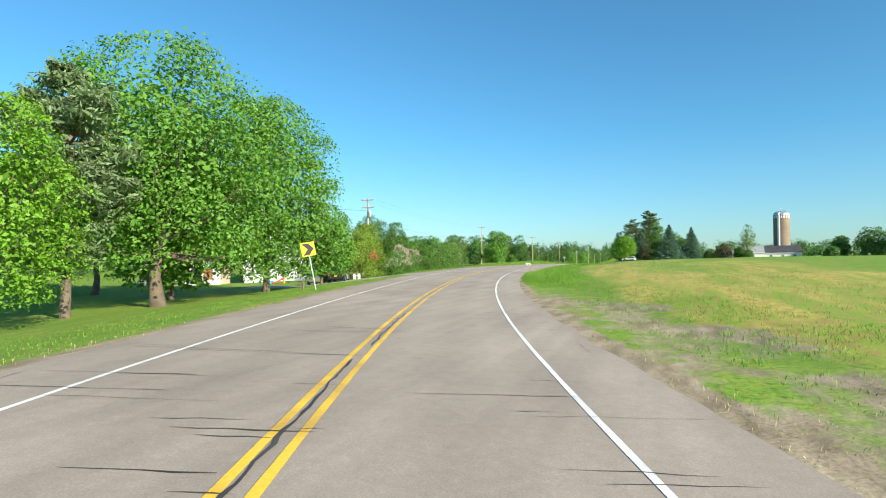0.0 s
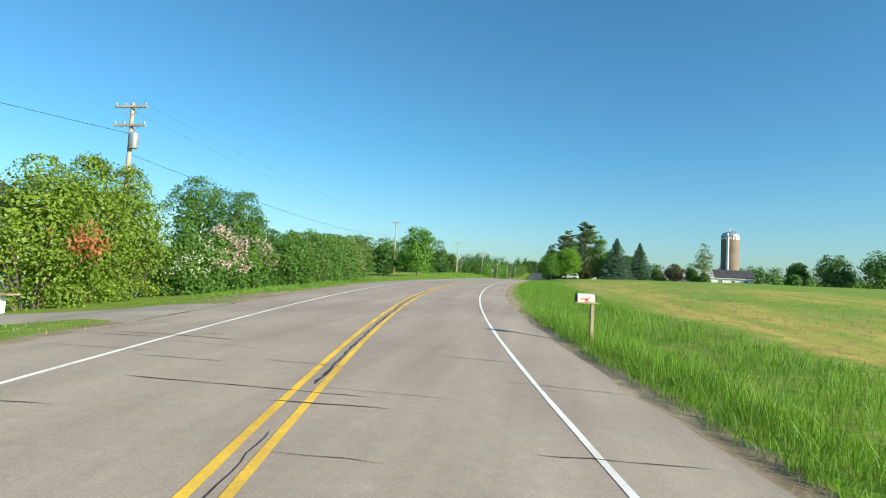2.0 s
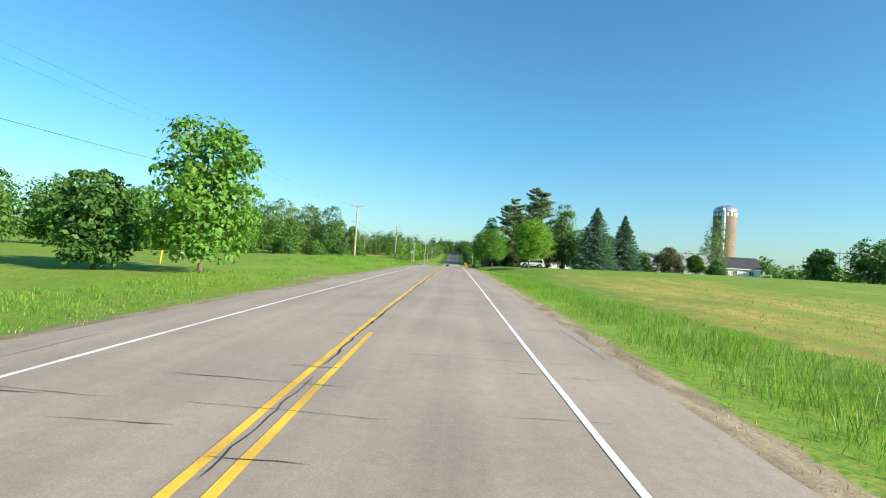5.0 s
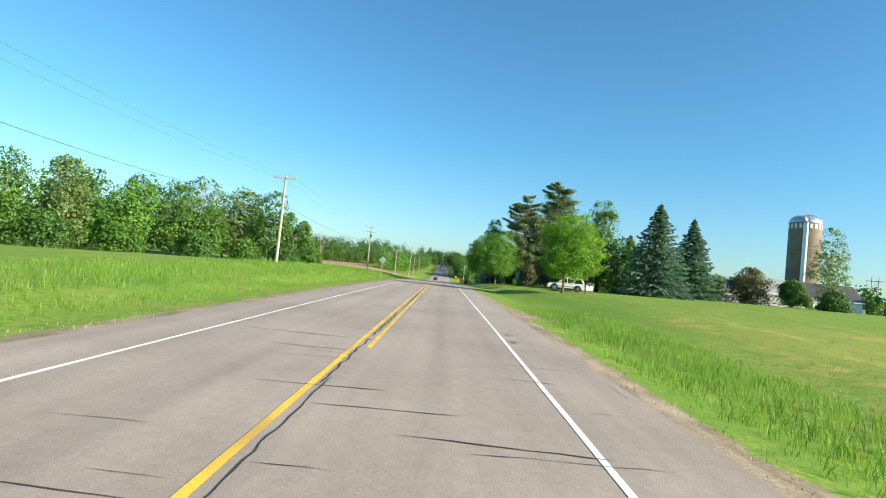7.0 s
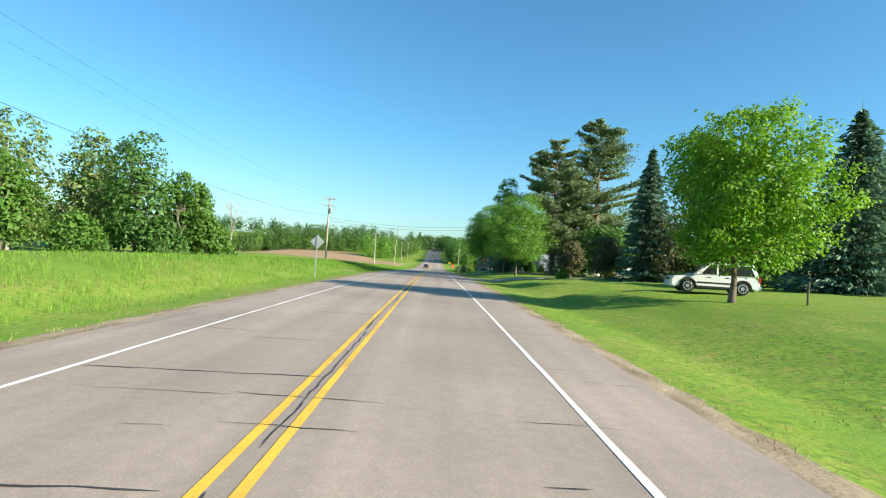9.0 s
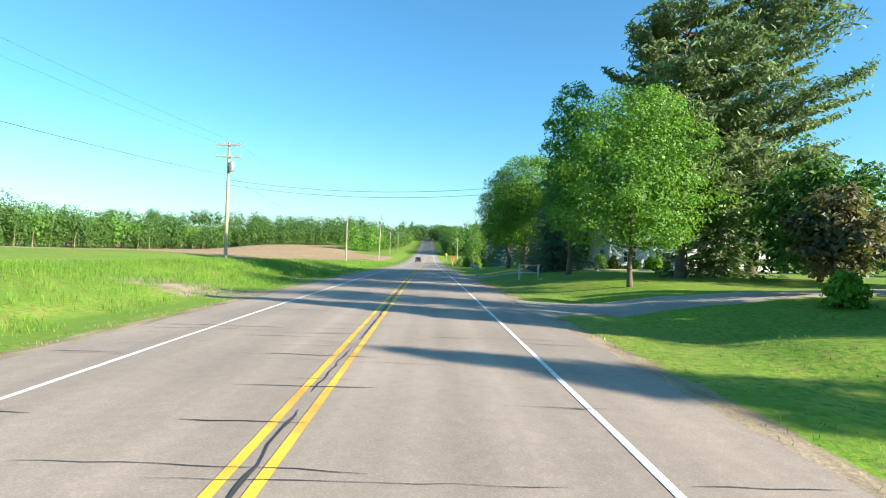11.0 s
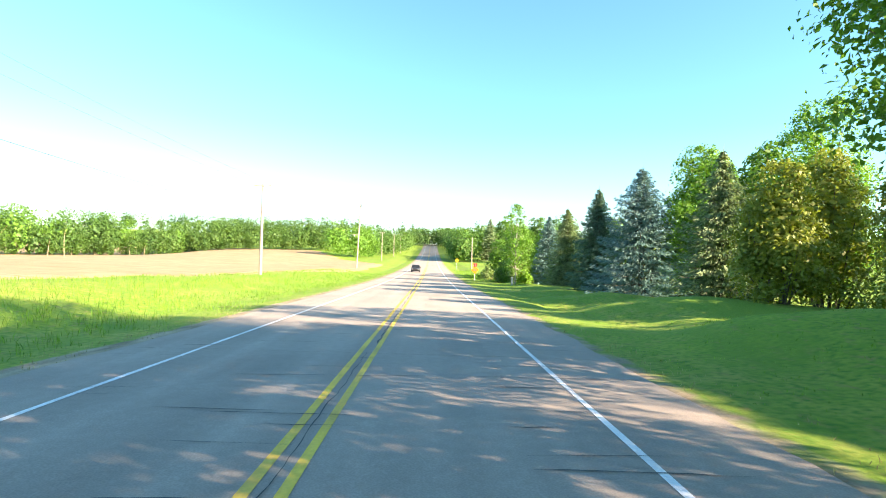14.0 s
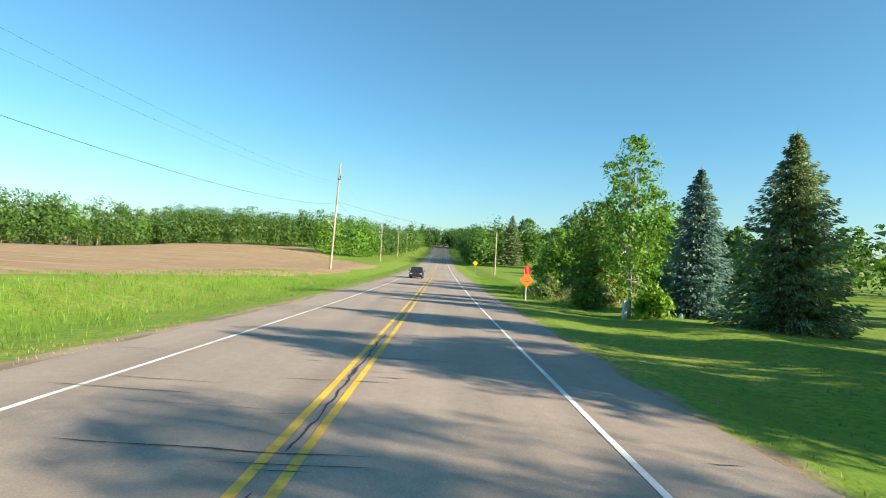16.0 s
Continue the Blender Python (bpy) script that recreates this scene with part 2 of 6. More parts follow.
def ground_material():
    """Grass, hay stubble, ploughed soil and gravel, mixed by the zones stored on the ground sheet."""
    m = bpy.data.materials.new("ground_cover")
    m.use_nodes = True
    n, link = m.node_tree.nodes, m.node_tree.links.new
    p = n["Principled BSDF"]
    p.inputs["Roughness"].default_value = 0.92
    p.inputs["Specular IOR Level"].default_value = 0.15
    co = n.new("ShaderNodeTexCoord")

    def noise_at(scale, detail=5, stretch=None):
        t = n.new("ShaderNodeTexNoise")
        t.inputs["Scale"].default_value, t.inputs["Detail"].default_value = scale, detail
        src = co.outputs["Object"]
        if stretch:
            mp = n.new("ShaderNodeMapping")
            mp.inputs["Scale"].default_value = stretch
            link(src, mp.inputs[0])
            src = mp.outputs[0]
        link(src, t.inputs["Vector"])
        return t.outputs[0]

    def span(v, a, b):
        r = n.new("ShaderNodeMapRange")
        r.inputs[1].default_value, r.inputs[2].default_value = a, b
        link(v, r.inputs[0])
        return r.outputs[0]

    def mix(f, a, b):
        x = n.new("ShaderNodeMix")
        x.data_type = "RGBA"
        for v, i in ((f, 0), (a, 6), (b, 7)):
            if isinstance(v, tuple):
                x.inputs[i].default_value = (*v, 1)
            else:
                link(v, x.inputs[i])
        return x.outputs[2]

    def zone(name, soft=0.35):
        a = n.new("ShaderNodeAttribute")
        a.attribute_name = name
        s = n.new("ShaderNodeMath")
        s.operation = "ADD"
        w = n.new("ShaderNodeMath")
        w.operation = "MULTIPLY_ADD"
        w.inputs[1].default_value, w.inputs[2].default_value = soft * 2, -soft
        link(noise_at(0.9, 6), w.inputs[0])
        link(a.outputs["Fac"], s.inputs[0])
        link(w.outputs[0], s.inputs[1])
        return span(s.outputs[0], 0.4, 0.6)

    fine, mid, wide = noise_at(14), noise_at(1.3), noise_at(0.12)
    grass = mix(span(mid, 0.3, 0.7), (0.14, 0.265, 0.024), (0.21, 0.325, 0.03))
    grass = mix(span(wide, 0.36, 0.58), grass, mix(span(mid, 0.35, 0.65), (0.17, 0.27, 0.03), (0.27, 0.30, 0.06)))
    grass = mix(span(noise_at(4.5, 6, (1, 0.45, 1)), 0.56, 0.68), grass, (0.25, 0.235, 0.06))
    grass = mix(span(noise_at(7.0, 4), 0.46, 0.7), grass, (0.075, 0.175, 0.02))
    grass = mix(span(noise_at(0.5, 6, (1, 0.35, 1)), 0.5, 0.68), grass, (0.135, 0.24, 0.028))
    hay_a = mix(span(noise_at(0.35, 6, (1.6, 0.18, 1)), 0.42, 0.6), (0.20, 0.295, 0.035), (0.43, 0.36, 0.085))
    hay = mix(span(noise_at(2.2, 6, (1, 0.5, 1)), 0.44, 0.66), hay_a, (0.31, 0.235, 0.07))
    soil = mix(span(noise_at(0.8, 6, (1.0, 0.25, 1)), 0.3, 0.7), (0.40, 0.285, 0.16), (0.31, 0.21, 0.115))
    soil = mix(span(noise_at(1.0, 7, (0.09, 1.7, 1)), 0.5, 0.66), soil, (0.24, 0.165, 0.09))
    soil = mix(span(noise_at(1.0, 5, (0.05, 0.6, 1)), 0.56, 0.7), soil, (0.46, 0.35, 0.21))
    dirt = mix(span(noise_at(2.2, 7, (1, 0.3, 1)), 0.35, 0.65), (0.37, 0.30, 0.20), (0.21, 0.165, 0.105))
    col = mix(zone("hay"), grass, hay)
    col = mix(zone("soil", 0.12), col, soil)
    col = mix(zone("dirt", 0.45), col, dirt)
    hsv = n.new("ShaderNodeHueSaturation")
    v = n.new("ShaderNodeMath")
    v.operation = "MULTIPLY_ADD"
    v.inputs[1].default_value, v.inputs[2].default_value = 0.7, 0.65
    link(fine, v.inputs[0])
    link(v.outputs[0], hsv.inputs["Value"])
    link(col, hsv.inputs["Color"])
    link(hsv.outputs[0], p.inputs["Base Color"])
    b = n.new("ShaderNodeBump")
    b.inputs["Strength"].default_value, b.inputs["Distance"].default_value = 0.3, 0.05
    link(fine, b.inputs["Height"])
    lumps = n.new("ShaderNodeBump")
    lumps.inputs["Strength"].default_value, lumps.inputs["Distance"].default_value = 0.16, 0.2
    link(noise_at(1.9, 6), lumps.inputs["Height"])
    link(lumps.outputs[0], b.inputs["Normal"])
    link(b.outputs[0], p.inputs["Normal"])
    return m


GROUND = ground_material()

# ---- geometry helpers ----


class Geo:
    """Collects vertices and faces of one mesh."""

    def __init__(self):
        self.v, self.f = [], []

    def add(self, verts, faces):
        k = len(self.v)
        self.v.extend(tuple(map(float, q)) for q in verts)
        self.f.extend(tuple(i + k for i in f) for f in faces)
        return self

    def box(self, x0, y0, z0, x1, y1, z1):
        v = [(x, y, z) for z in (z0, z1) for y in (y0, y1) for x in (x0, x1)]
        return self.add(v, [(0, 2, 3, 1), (4, 5, 7, 6), (0, 1, 5, 4), (2, 6, 7, 3), (0, 4, 6, 2), (1, 3, 7, 5)])

    def tube(self, points, radii, sides=8, caps=True):
        pts = [Vector([float(q) for q in p]) for p in points]
        rings = []
        for i, p in enumerate(pts):
            d = (pts[min(i + 1, len(pts) - 1)] - pts[max(i - 1, 0)]).normalized()
            u = d.cross(Vector((0, 0, 1)) if abs(d.z) < 0.9 else Vector((1, 0, 0))).normalized()
            w = d.cross(u)
            r = float(radii[i] if hasattr(radii, "__len__") else radii)
            rings.append([p + r * (math.cos(a) * u + math.sin(a) * w) for a in (2 * math.pi * k / sides for k in range(sides))])
        faces = [(i * sides + k, i * sides + (k + 1) % sides, (i + 1) * sides + (k + 1) % sides, (i + 1) * sides + k) for i in range(len(pts) - 1) for k in range(sides)]
        if caps:
            faces += [tuple(range(sides))[::-1], tuple(range((len(pts) - 1) * sides, len(pts) * sides))]
        return self.add([q for r in rings for q in r], faces)

    def prism(self, outline, axis, a, b):
        """Extrudes a closed 2D outline along x (outline in y, z) or y (outline in x, z)."""
        n = len(outline)
        at = (lambda p, d: (d, p[0], p[1])) if axis == "x" else (lambda p, d: (p[0], d, p[1]))
        v = [at(p, a) for p in outline] + [at(p, b) for p in outline]
        return self.add(v, [tuple(range(n))[::-1], tuple(range(n, 2 * n))] + [(i, (i + 1) % n, n + (i + 1) % n, n + i) for i in range(n)])


def part(name, geo, mat, parent=None, label="", bevel=0.0, smooth=False, at=None):
    me = bpy.data.meshes.new(name)
    me.from_pydata(geo.v, [], geo.f)
    bm = bmesh.new()
    bm.from_mesh(me)
    bmesh.ops.recalc_face_normals(bm, faces=bm.faces)
    if bevel:
        sharp = [e for e in bm.edges if len(e.link_faces) == 2 and e.calc_face_angle(0) > 0.5]
        bmesh.ops.bevel(bm, geom=sharp, offset=bevel, segments=2, affect="EDGES", clamp_overlap=True)
    bm.to_mesh(me)
    bm.free()
    if smooth:
        me.shade_smooth()
        me.set_sharp_from_angle(angle=radians(40))
    me.materials.append(mat)
    ob = new(name, me)
    if parent:
        ob.parent = parent
    if at is not None:
        ob.matrix_basis = at
    if label:
        ob["label"] = label
    return ob


def thing(name, label, category, m, group=""):
    ob = tagged(new(name), label, category, group)
    ob.matrix_basis = m
    return ob


def quads_mesh(name, verts, mat, parent=None):
    """A mesh of loose four-cornered pieces from an array of shape (pieces, 4, 3)."""
    verts = np.asarray(verts, float)
    n, k = verts.shape[0], verts.shape[1]
    me = bpy.data.meshes.new(name)
    me.vertices.add(n * k)
    me.vertices.foreach_set("co", verts.ravel())
    me.loops.add(n * k)
    me.loops.foreach_set("vertex_index", np.arange(n * k, dtype=np.int32))
    me.polygons.add(n)
    me.polygons.foreach_set("loop_start", np.arange(n, dtype=np.int32) * k)
    me.polygons.foreach_set("loop_total", np.full(n, k, dtype=np.int32))
    me.update()
    me.validate()
    me.materials.append(mat)
    ob = new(name, me)
    if parent:
        ob.parent = parent
    return ob


# ---- the road's line and the lie of the land ----
CURVE = [(-200, 0.0), (-180, 3.6), (-160, 3.6), (-140, 3.616), (-120, 3.525), (-100, 2.661), (-80, 3.237), (-60, 3.677), (-40, 3.033), (-20, 1.711), (0, 0.0)]
SLOPE = [(-160, 0.0149), (-140, 0.0146), (-120, 0.0147), (-80, 0.0247), (-56, 0.0242), (-40, 0.0217), (-20, 0.0170), (0, 0.0136), (40, 0.0094), (80, 0.003), (120, -0.0076), (160, -0.0139), (200, -0.0157), (240, -0.004), (280, 0.004),
         (330, 0.012), (400, 0.03), (500, 0.045), (650, 0.06), (700, 0.03), (900, 0.0), (1000, -0.03), (1200, 0.0)]
ST = np.arange(-700, 1600, 1.0)
_c = np.interp(ST, *zip(*CURVE)) * 1e-3
HEAD = np.append(np.cumsum(((_c[1:] + _c[:-1]) / 2)[::-1])[::-1], 0.0)
_mid = (HEAD[1:] + HEAD[:-1]) / 2
CX, CY = np.append(0, np.cumsum(-np.sin(_mid))), np.append(0, np.cumsum(np.cos(_mid)))
_o = int(np.searchsorted(ST, 300))
CX, CY = CX - CX[_o], CY - CY[_o] + 300.0
_g = np.interp(ST, *zip(*SLOPE))
RZ = np.append(0, np.cumsum((_g[1:] + _g[:-1]) / 2))
RZ = RZ - np.interp(0, ST, RZ) - 0.0

# cross-fall of the road: it leans into the bend
BANK = [(-700, 0.029), (-120, 0.029), (-75, 0.034), (-50, 0.033), (-10, 0.0)]


def road_z(s, l):
    """Height of the road's surface at a station and a distance from the centre line."""
    return float(np.interp(s, ST, RZ)) - float(np.interp(s, *zip(*BANK))) * min(max(l, -5.4), 5.4)


# height of the land over the road: station -> [(lateral, metres)]
LEFT = {-160: [(5.4, -.05), (7, -.15), (8.6, -.4), (14, -.95), (19, -1.4), (40, -2.2), (120, -2.2), (600, 0)],
        -62: [(5.4, -.05), (7, -.12), (8.6, -.3), (14, -.7), (19, -1.2), (40, -1.8), (120, -1.8), (600, 0)],
        -25: [(5.4, -.05), (7, -.12), (9, -.2), (14, -.5), (20, -.6), (40, -.7), (120, -.5), (600, 2)],
        25: [(5.4, -.05), (7, -.12), (8, -.1), (10, .1), (14, .2), (20, .1), (40, -.3), (120, -.5), (600, 5)],
        70: [(5.4, -.05), (7, -.12), (8, -.1), (10, .35), (14, .85), (16, .95), (20, .8), (40, -.2), (120, -.6), (600, 6)],
        110: [(5.4, -.05), (7, -.12), (8, -.1), (10, .3), (14, .85), (20, .95), (40, -.1), (120, .3), (600, 8)],
        150: [(5.4, -.05), (7, -.12), (9, -.1), (11, .2), (14, .8), (20, 1.35), (30, 1.5), (50, 1.3), (150, 3.0), (600, 10)],
        215: [(5.4, -.05), (7, -.12), (9, -.25), (11, -.1), (15, .6), (20, .8), (50, 1.1), (150, 1.6), (600, 9)],
        300: [(5.4, -0.05), (7, -0.12), (9, -0.30), (11, -0.10), (15, 0.30), (30, -0.01), (60, 0.19), (100, 0.09), (150, 0.09), (600, 6.69)],
        345: [(5.4, -0.05), (7, -0.12), (9, -0.30), (11, -0.10), (15, 0.30), (30, 0.09), (60, 0.79), (90, 0.59), (110, -0.31), (150, -0.41), (600, 6.19)],
        400: [(5.4, -0.05), (7, -0.12), (9, -0.30), (11, -0.10), (15, 0.30), (32, 0.05), (50, 1.65), (75, 2.05), (92, 1.75), (108, -0.67), (150, -1.47), (600, 6.93)],
        440: [(5.4, -0.05), (7, -0.12), (9, -0.30), (11, -0.10), (15, 0.50), (32, 0.15), (50, 1.95), (75, 2.35), (110, 1.95), (150, 1.5), (600, 9.61)],
        620: [(5.4, -0.05), (7, -0.12), (9, -0.30), (11, -0.10), (15, 0.50), (30, 1.50), (60, 3.00), (150, 4.00), (600, 12.00)]}
RIGHT = {-160: [(5.4, -.05), (6.5, -.06), (8.5, -.1), (12, 0), (20, .1), (60, .4), (150, .5), (600, 0)],
         -40: [(5.4, -.05), (6.5, -.06), (8.5, -.15), (12, 0), (20, .2), (60, .8), (150, 1.3), (600, 1)],
         25: [(5.4, -.05), (6.5, -.1), (8.5, -.4), (12, -.3), (16, 0), (30, .5), (60, 1.0), (150, 1.8), (600, 3)],
         70: [(5.4, -.05), (6.5, -.1), (8.3, -.25), (10.5, .0), (13.5, .45), (17, .85), (30, 1.3), (60, 1.9), (150, 2.3), (600, 4)],
         115: [(5.4, -.05), (6.5, -.08), (8.5, -.1), (11, .3), (14, .6), (20, .9), (40, 1.6), (60, 2.0), (150, 2.3), (600, 4)],
         140: [(5.4, -.05), (6.5, .0), (8.5, .32), (11, .72), (14, .95), (20, 1.1), (40, 1.3), (150, 1), (600, 4)],
         165: [(5.4, -.05), (6.5, -.04), (8.5, .2), (11, .75), (14, 1.05), (20, 1.1), (40, 1.3), (150, 1), (600, 4)],
         195: [(5.4, -.05), (6.5, -.1), (8.3, -.35), (10.5, -.2), (13, .15), (17, 0), (40, .2), (150, 1), (600, 5)],
         235: [(5.4, -.05), (6.5, -.03), (8.3, -.08), (10.5, -.15), (13, 0), (17, -.1), (40, .2), (150, 1), (600, 6)],
         300: [(5.4, -.05), (6.5, -.1), (9, -.35), (12, 0), (30, .3), (60, .5), (150, 1), (600, 8)]}


def step(v, a, b):
    u = min(max((v - a) / (b - a), 0.0), 1.0)
    return u * u * (3 - 2 * u)


def over(table, s, l):
    keys = sorted(table)
    s = np.clip(s, keys[0], keys[-1])
    cols = [np.interp(l, *zip(*table[k])) for k in keys]
    i = int(np.clip(np.searchsorted(keys, s) - 1, 0, len(keys) - 2))
    u = (s - keys[i]) / (keys[i + 1] - keys[i])
    u = u * u * (3 - 2 * u)
    return cols[i] * (1 - u) + cols[i + 1] * u


def land(s, l):
    """Height of the ground at a station and a distance from the centre line (positive to the right)."""
    base = float(np.interp(s, ST, RZ))
    tilt = (road_z(s, l) - base) * (1 - step(abs(l), 6.0, 16.0))
    if abs(l) < 5.4:
        return base + tilt - 0.06
    up = float(over(RIGHT if l > 0 else LEFT, s, abs(l)))
    if 7 < l < 22:
        hump = 0.34 * step(s, 80, 88) * (1 - step(s, 112, 120)) * math.cos((s - 86) * 0.58) + 0.4 * step(s, 168, 174) * (1 - step(s, 198, 206)) * math.cos((s - 183) * 0.52)
        up += hump * step(l, 7, 10) * (1 - step(l, 13, 20))
    rough = noise.noise(Vector((s * 0.13, l * 0.13, 3.1))) * min(0.18, (abs(l) - 5.4) * 0.03)
    if 6 < l < 20:
        rough += 0.09 * noise.noise(Vector((s * 0.45, l * 0.6, 8.3))) * step(s, 45, 60) * (1 - step(s, 215, 230)) * (1 - step(l, 15, 20))
    return base + tilt + up + rough


def spot(s, l):
    """World x, y at a station and lateral distance; far out the cross lines turn parallel, so that the sheet never folds."""
    i = np.interp(s, ST, np.arange(len(ST)))
    a = float(np.interp(i, np.arange(len(ST)), HEAD))
    x, y = float(np.interp(s, ST, CX)), float(np.interp(s, ST, CY))
    q = abs(l)
    near = min(q, 60.0)
    x += math.copysign(near * math.cos(a), l)
    y += math.copysign(near * math.sin(a), l)
    if q > 60:
        steps = 12
        d = (q - 60) / steps
        for k in range(steps):
            w = a * max(0.0, 1 - (d * (k + 0.5)) / 120)
            x += math.copysign(d * math.cos(w), l)
            y += math.copysign(d * math.sin(w), l)
    return x, y, a


def station(x, y):
    """The station and lateral distance of a place near the road."""
    k = int(np.argmin((CX - x) ** 2 + (CY - y) ** 2))
    a = HEAD[k]
    dx, dy = x - CX[k], y - CY[k]
    return ST[k] - dx * math.sin(a) + dy * math.cos(a), dx * math.cos(a) + dy * math.sin(a)


def height(x, y):
    return land(*station(x, y))


def stand(x, y, turn=0.0, lift=0.0):
    """A pose on the ground, turned about the vertical (degrees)."""
    return pose(x, y, height(x, y) + lift, 0, 0, turn)


def by_road(s, l, turn=0.0, lift=0.0):
    x, y, a = spot(s, l)
    return pose(x, y, land(s, l) + lift, 0, 0, math.degrees(a) + turn)


# ---- ground, road, markings ----
S_ROWS = np.concatenate([[-690, -520, -400, -320, -260, -230], np.arange(-210, 300, 1.5), np.arange(300, 520, 8), np.arange(520, 1000, 30), [1050, 1150, 1300, 1500]])
L_HALF = [5.2, 5.45, 5.7, 5.95, 6.2, 6.5, 6.8, 7.2, 7.6, 8.0, 8.4, 8.9, 9.4, 10, 10.6, 11.3, 12, 12.8, 13.6, 14.5, 15.5, 16.5, 17.7, 19, 20.5, 22, 24, 26, 28.5, 31, 34, 38, 42, 47, 53, 60, 70, 80, 92, 105, 120, 140,
          165, 200, 250, 320, 450, 700, 1100, 1900]
L_COLS = [-l for l in reversed(L_HALF)] + [-2.5, 0, 2.5] + L_HALF


def zones(s, l):
    """How far hay stubble, ploughed soil and bare dirt cover the ground."""
    q = abs(l)
    hay = soil = dirt = 0.0
    if l > 0:
        wave = noise.noise(Vector((s * 0.02, l * 0.05, 0)))
        hay = step(l, 10 + 1.5 * wave, 14) * (1 - step(s, 38, 70)) * (0.50 + 0.5 * noise.noise(Vector((s * 0.012, l * 0.085, 7))) + 0.42 * math.exp(-((l - 17.5) / 5) ** 2) + 0.25 * step(-70 - s, 0, 40) - 0.25 * step(l, 32, 60))
        hay += 0.6 * step(-80 - s, 0, 25) * step(l, 8, 10.5)
        dirt = (1 - step(q, 5.6 - 0.1 * step(s, 40, 70), 6.5 - 0.2 * step(s, 40, 70))) * 0.95
        dirt = max(dirt, 0.9 * step(-88 - s, 0, 14) * (1 - step(l, 9, 13.5)) * (0.6 + 0.6 * noise.noise(Vector((s * .2, l * .4, 2)))))
        dirt = max(dirt, 0.9 * math.exp(-((s - 46) / 4.5) ** 2) * (1 - step(l, 8, 9.5)))
        dirt *= 0.6 if 140 < s < 260 else 1.0
    else:
        edge = 16.5 + 1.2 * noise.noise(Vector((s * 0.05, 0, 4))) - 4 * step(s, 215, 260)
        soil = step(q, edge - 0.6, edge + 0.6) * step(s, 150 + 0.1 * (q - 16), 158 + 0.1 * (q - 16)) * (1 - step(s, 318 + 2.6 * min(q - 12, 42), 324 + 2.6 * min(q - 12, 42))) * (1 - step(q, 240, 250))
        dirt = (1 - step(q, 5.7, 6.5)) * 0.75
        dirt = max(dirt, 0.85 * math.exp(-((s + 63) / 4.5) ** 2) * (1 - step(q, 8.5, 10)))
        dirt = max(dirt, 0.8 * math.exp(-((s - 122) / 3.5) ** 2) * (1 - step(q, 11, 14)))
        dirt = max(dirt, 0.7 * math.exp(-((s - 11) / 5) ** 2) * (1 - step(q, 7.5, 9)))
    return hay, soil, dirt


def build_ground():
    verts, hay, soil, dirt = [], [], [], []
    for s in S_ROWS:
        for l in L_COLS:
            x, y, _ = spot(s, l)
            verts.append((x, y, land(s, l)))
            h, o, d = zones(s, l)
            hay.append(h), soil.append(o), dirt.append(d)
    w = len(L_COLS)
    faces = [(i * w + j, i * w + j + 1, (i + 1) * w + j + 1, (i + 1) * w + j) for i in range(len(S_ROWS) - 1) for j in range(w - 1)]
    me = bpy.data.meshes.new("ground")
    me.from_pydata(verts, [], faces)
    for name, vals in (("hay", hay), ("soil", soil), ("dirt", dirt)):
        me.attributes.new(name, "FLOAT", "POINT").data.foreach_set("value", np.array(vals, np.float32))
    me.shade_smooth()
    me.materials.append(GROUND)
    tagged(new("ground", me), "rolling verges, lawns and farm fields in morning sun", "ground", kind="structure")


build_ground()


def ribbon(name, rows, mat, label="", parent=None, kind="", lat=False, category="", lift=0.0):
    """A strip along the road: rows of (station, [lateral, ...]); all rows have as many columns."""
    verts, lats = [], []
    for s, cols in rows:
        for l in cols:
            x, y, _ = spot(s, l)
            verts.append((x, y, road_z(s, l) + lift - 0.012 * max(0, abs(l) - 3.6)))
            lats.append(l)
    w = len(rows[0][1])
    faces = [(i * w + j, i * w + j + 1, (i + 1) * w + j + 1, (i + 1) * w + j) for i in range(len(rows) - 1) for j in range(w - 1)]
    me = bpy.data.meshes.new(name)
    me.from_pydata(verts, [], faces)
    if lat:
        me.attributes.new("lat", "FLOAT", "POINT").data.foreach_set("value", np.array(lats, np.float32))
    me.materials.append(mat)
    ob = new(name, me)
    if parent:
        ob.parent = parent
    if label or kind:
        tagged(ob, label, category, kind=kind)
    return ob


def edge_at(s, side):
    return side * (5.35 + 0.16 * noise.noise(Vector((s * 0.35, side * 9, 0))) + 0.07 * noise.noise(Vector((s * 1.7, side * 5, 2))))


def road_rows():
    rows = []
    for s in np.concatenate([np.arange(-240, 300, 0.75), np.arange(300, 642, 6)]):
        a, b = edge_at(s, -1), edge_at(s, 1)
        rows.append((s, [a - 0.06, a, -4.5, -3.6, -2.7, -1.8, -0.9, 0, 0.9, 1.8, 2.7, 3.6, 4.5, b, b + 0.06]))
    return rows


ROAD = ribbon("road", road_rows(), ASPHALT, "two-lane sun-bleached asphalt road with many tarred cracks", kind="structure", category="road", lat=True)
for k, v in enumerate(ROAD.data.vertices):
    if k % 15 in (0, 14):
        v.co.z -= 0.10


def stripe(name, l, w, mat, ranges, wear=0.012):
    for a, b in ranges:
        ss = np.concatenate([np.arange(a, min(b, 300), 1.2), np.arange(max(a, 300), b, 6), [b]])
        ss = np.unique(ss)
        rows = [(s, [l - w / 2 + wear * noise.noise(Vector((s * 1.3, l, 0))), l + w / 2 + wear * noise.noise(Vector((s * 1.1, l, 5)))]) for s in ss]
        ribbon(name, rows, mat, parent=ROAD, lift=0.006)


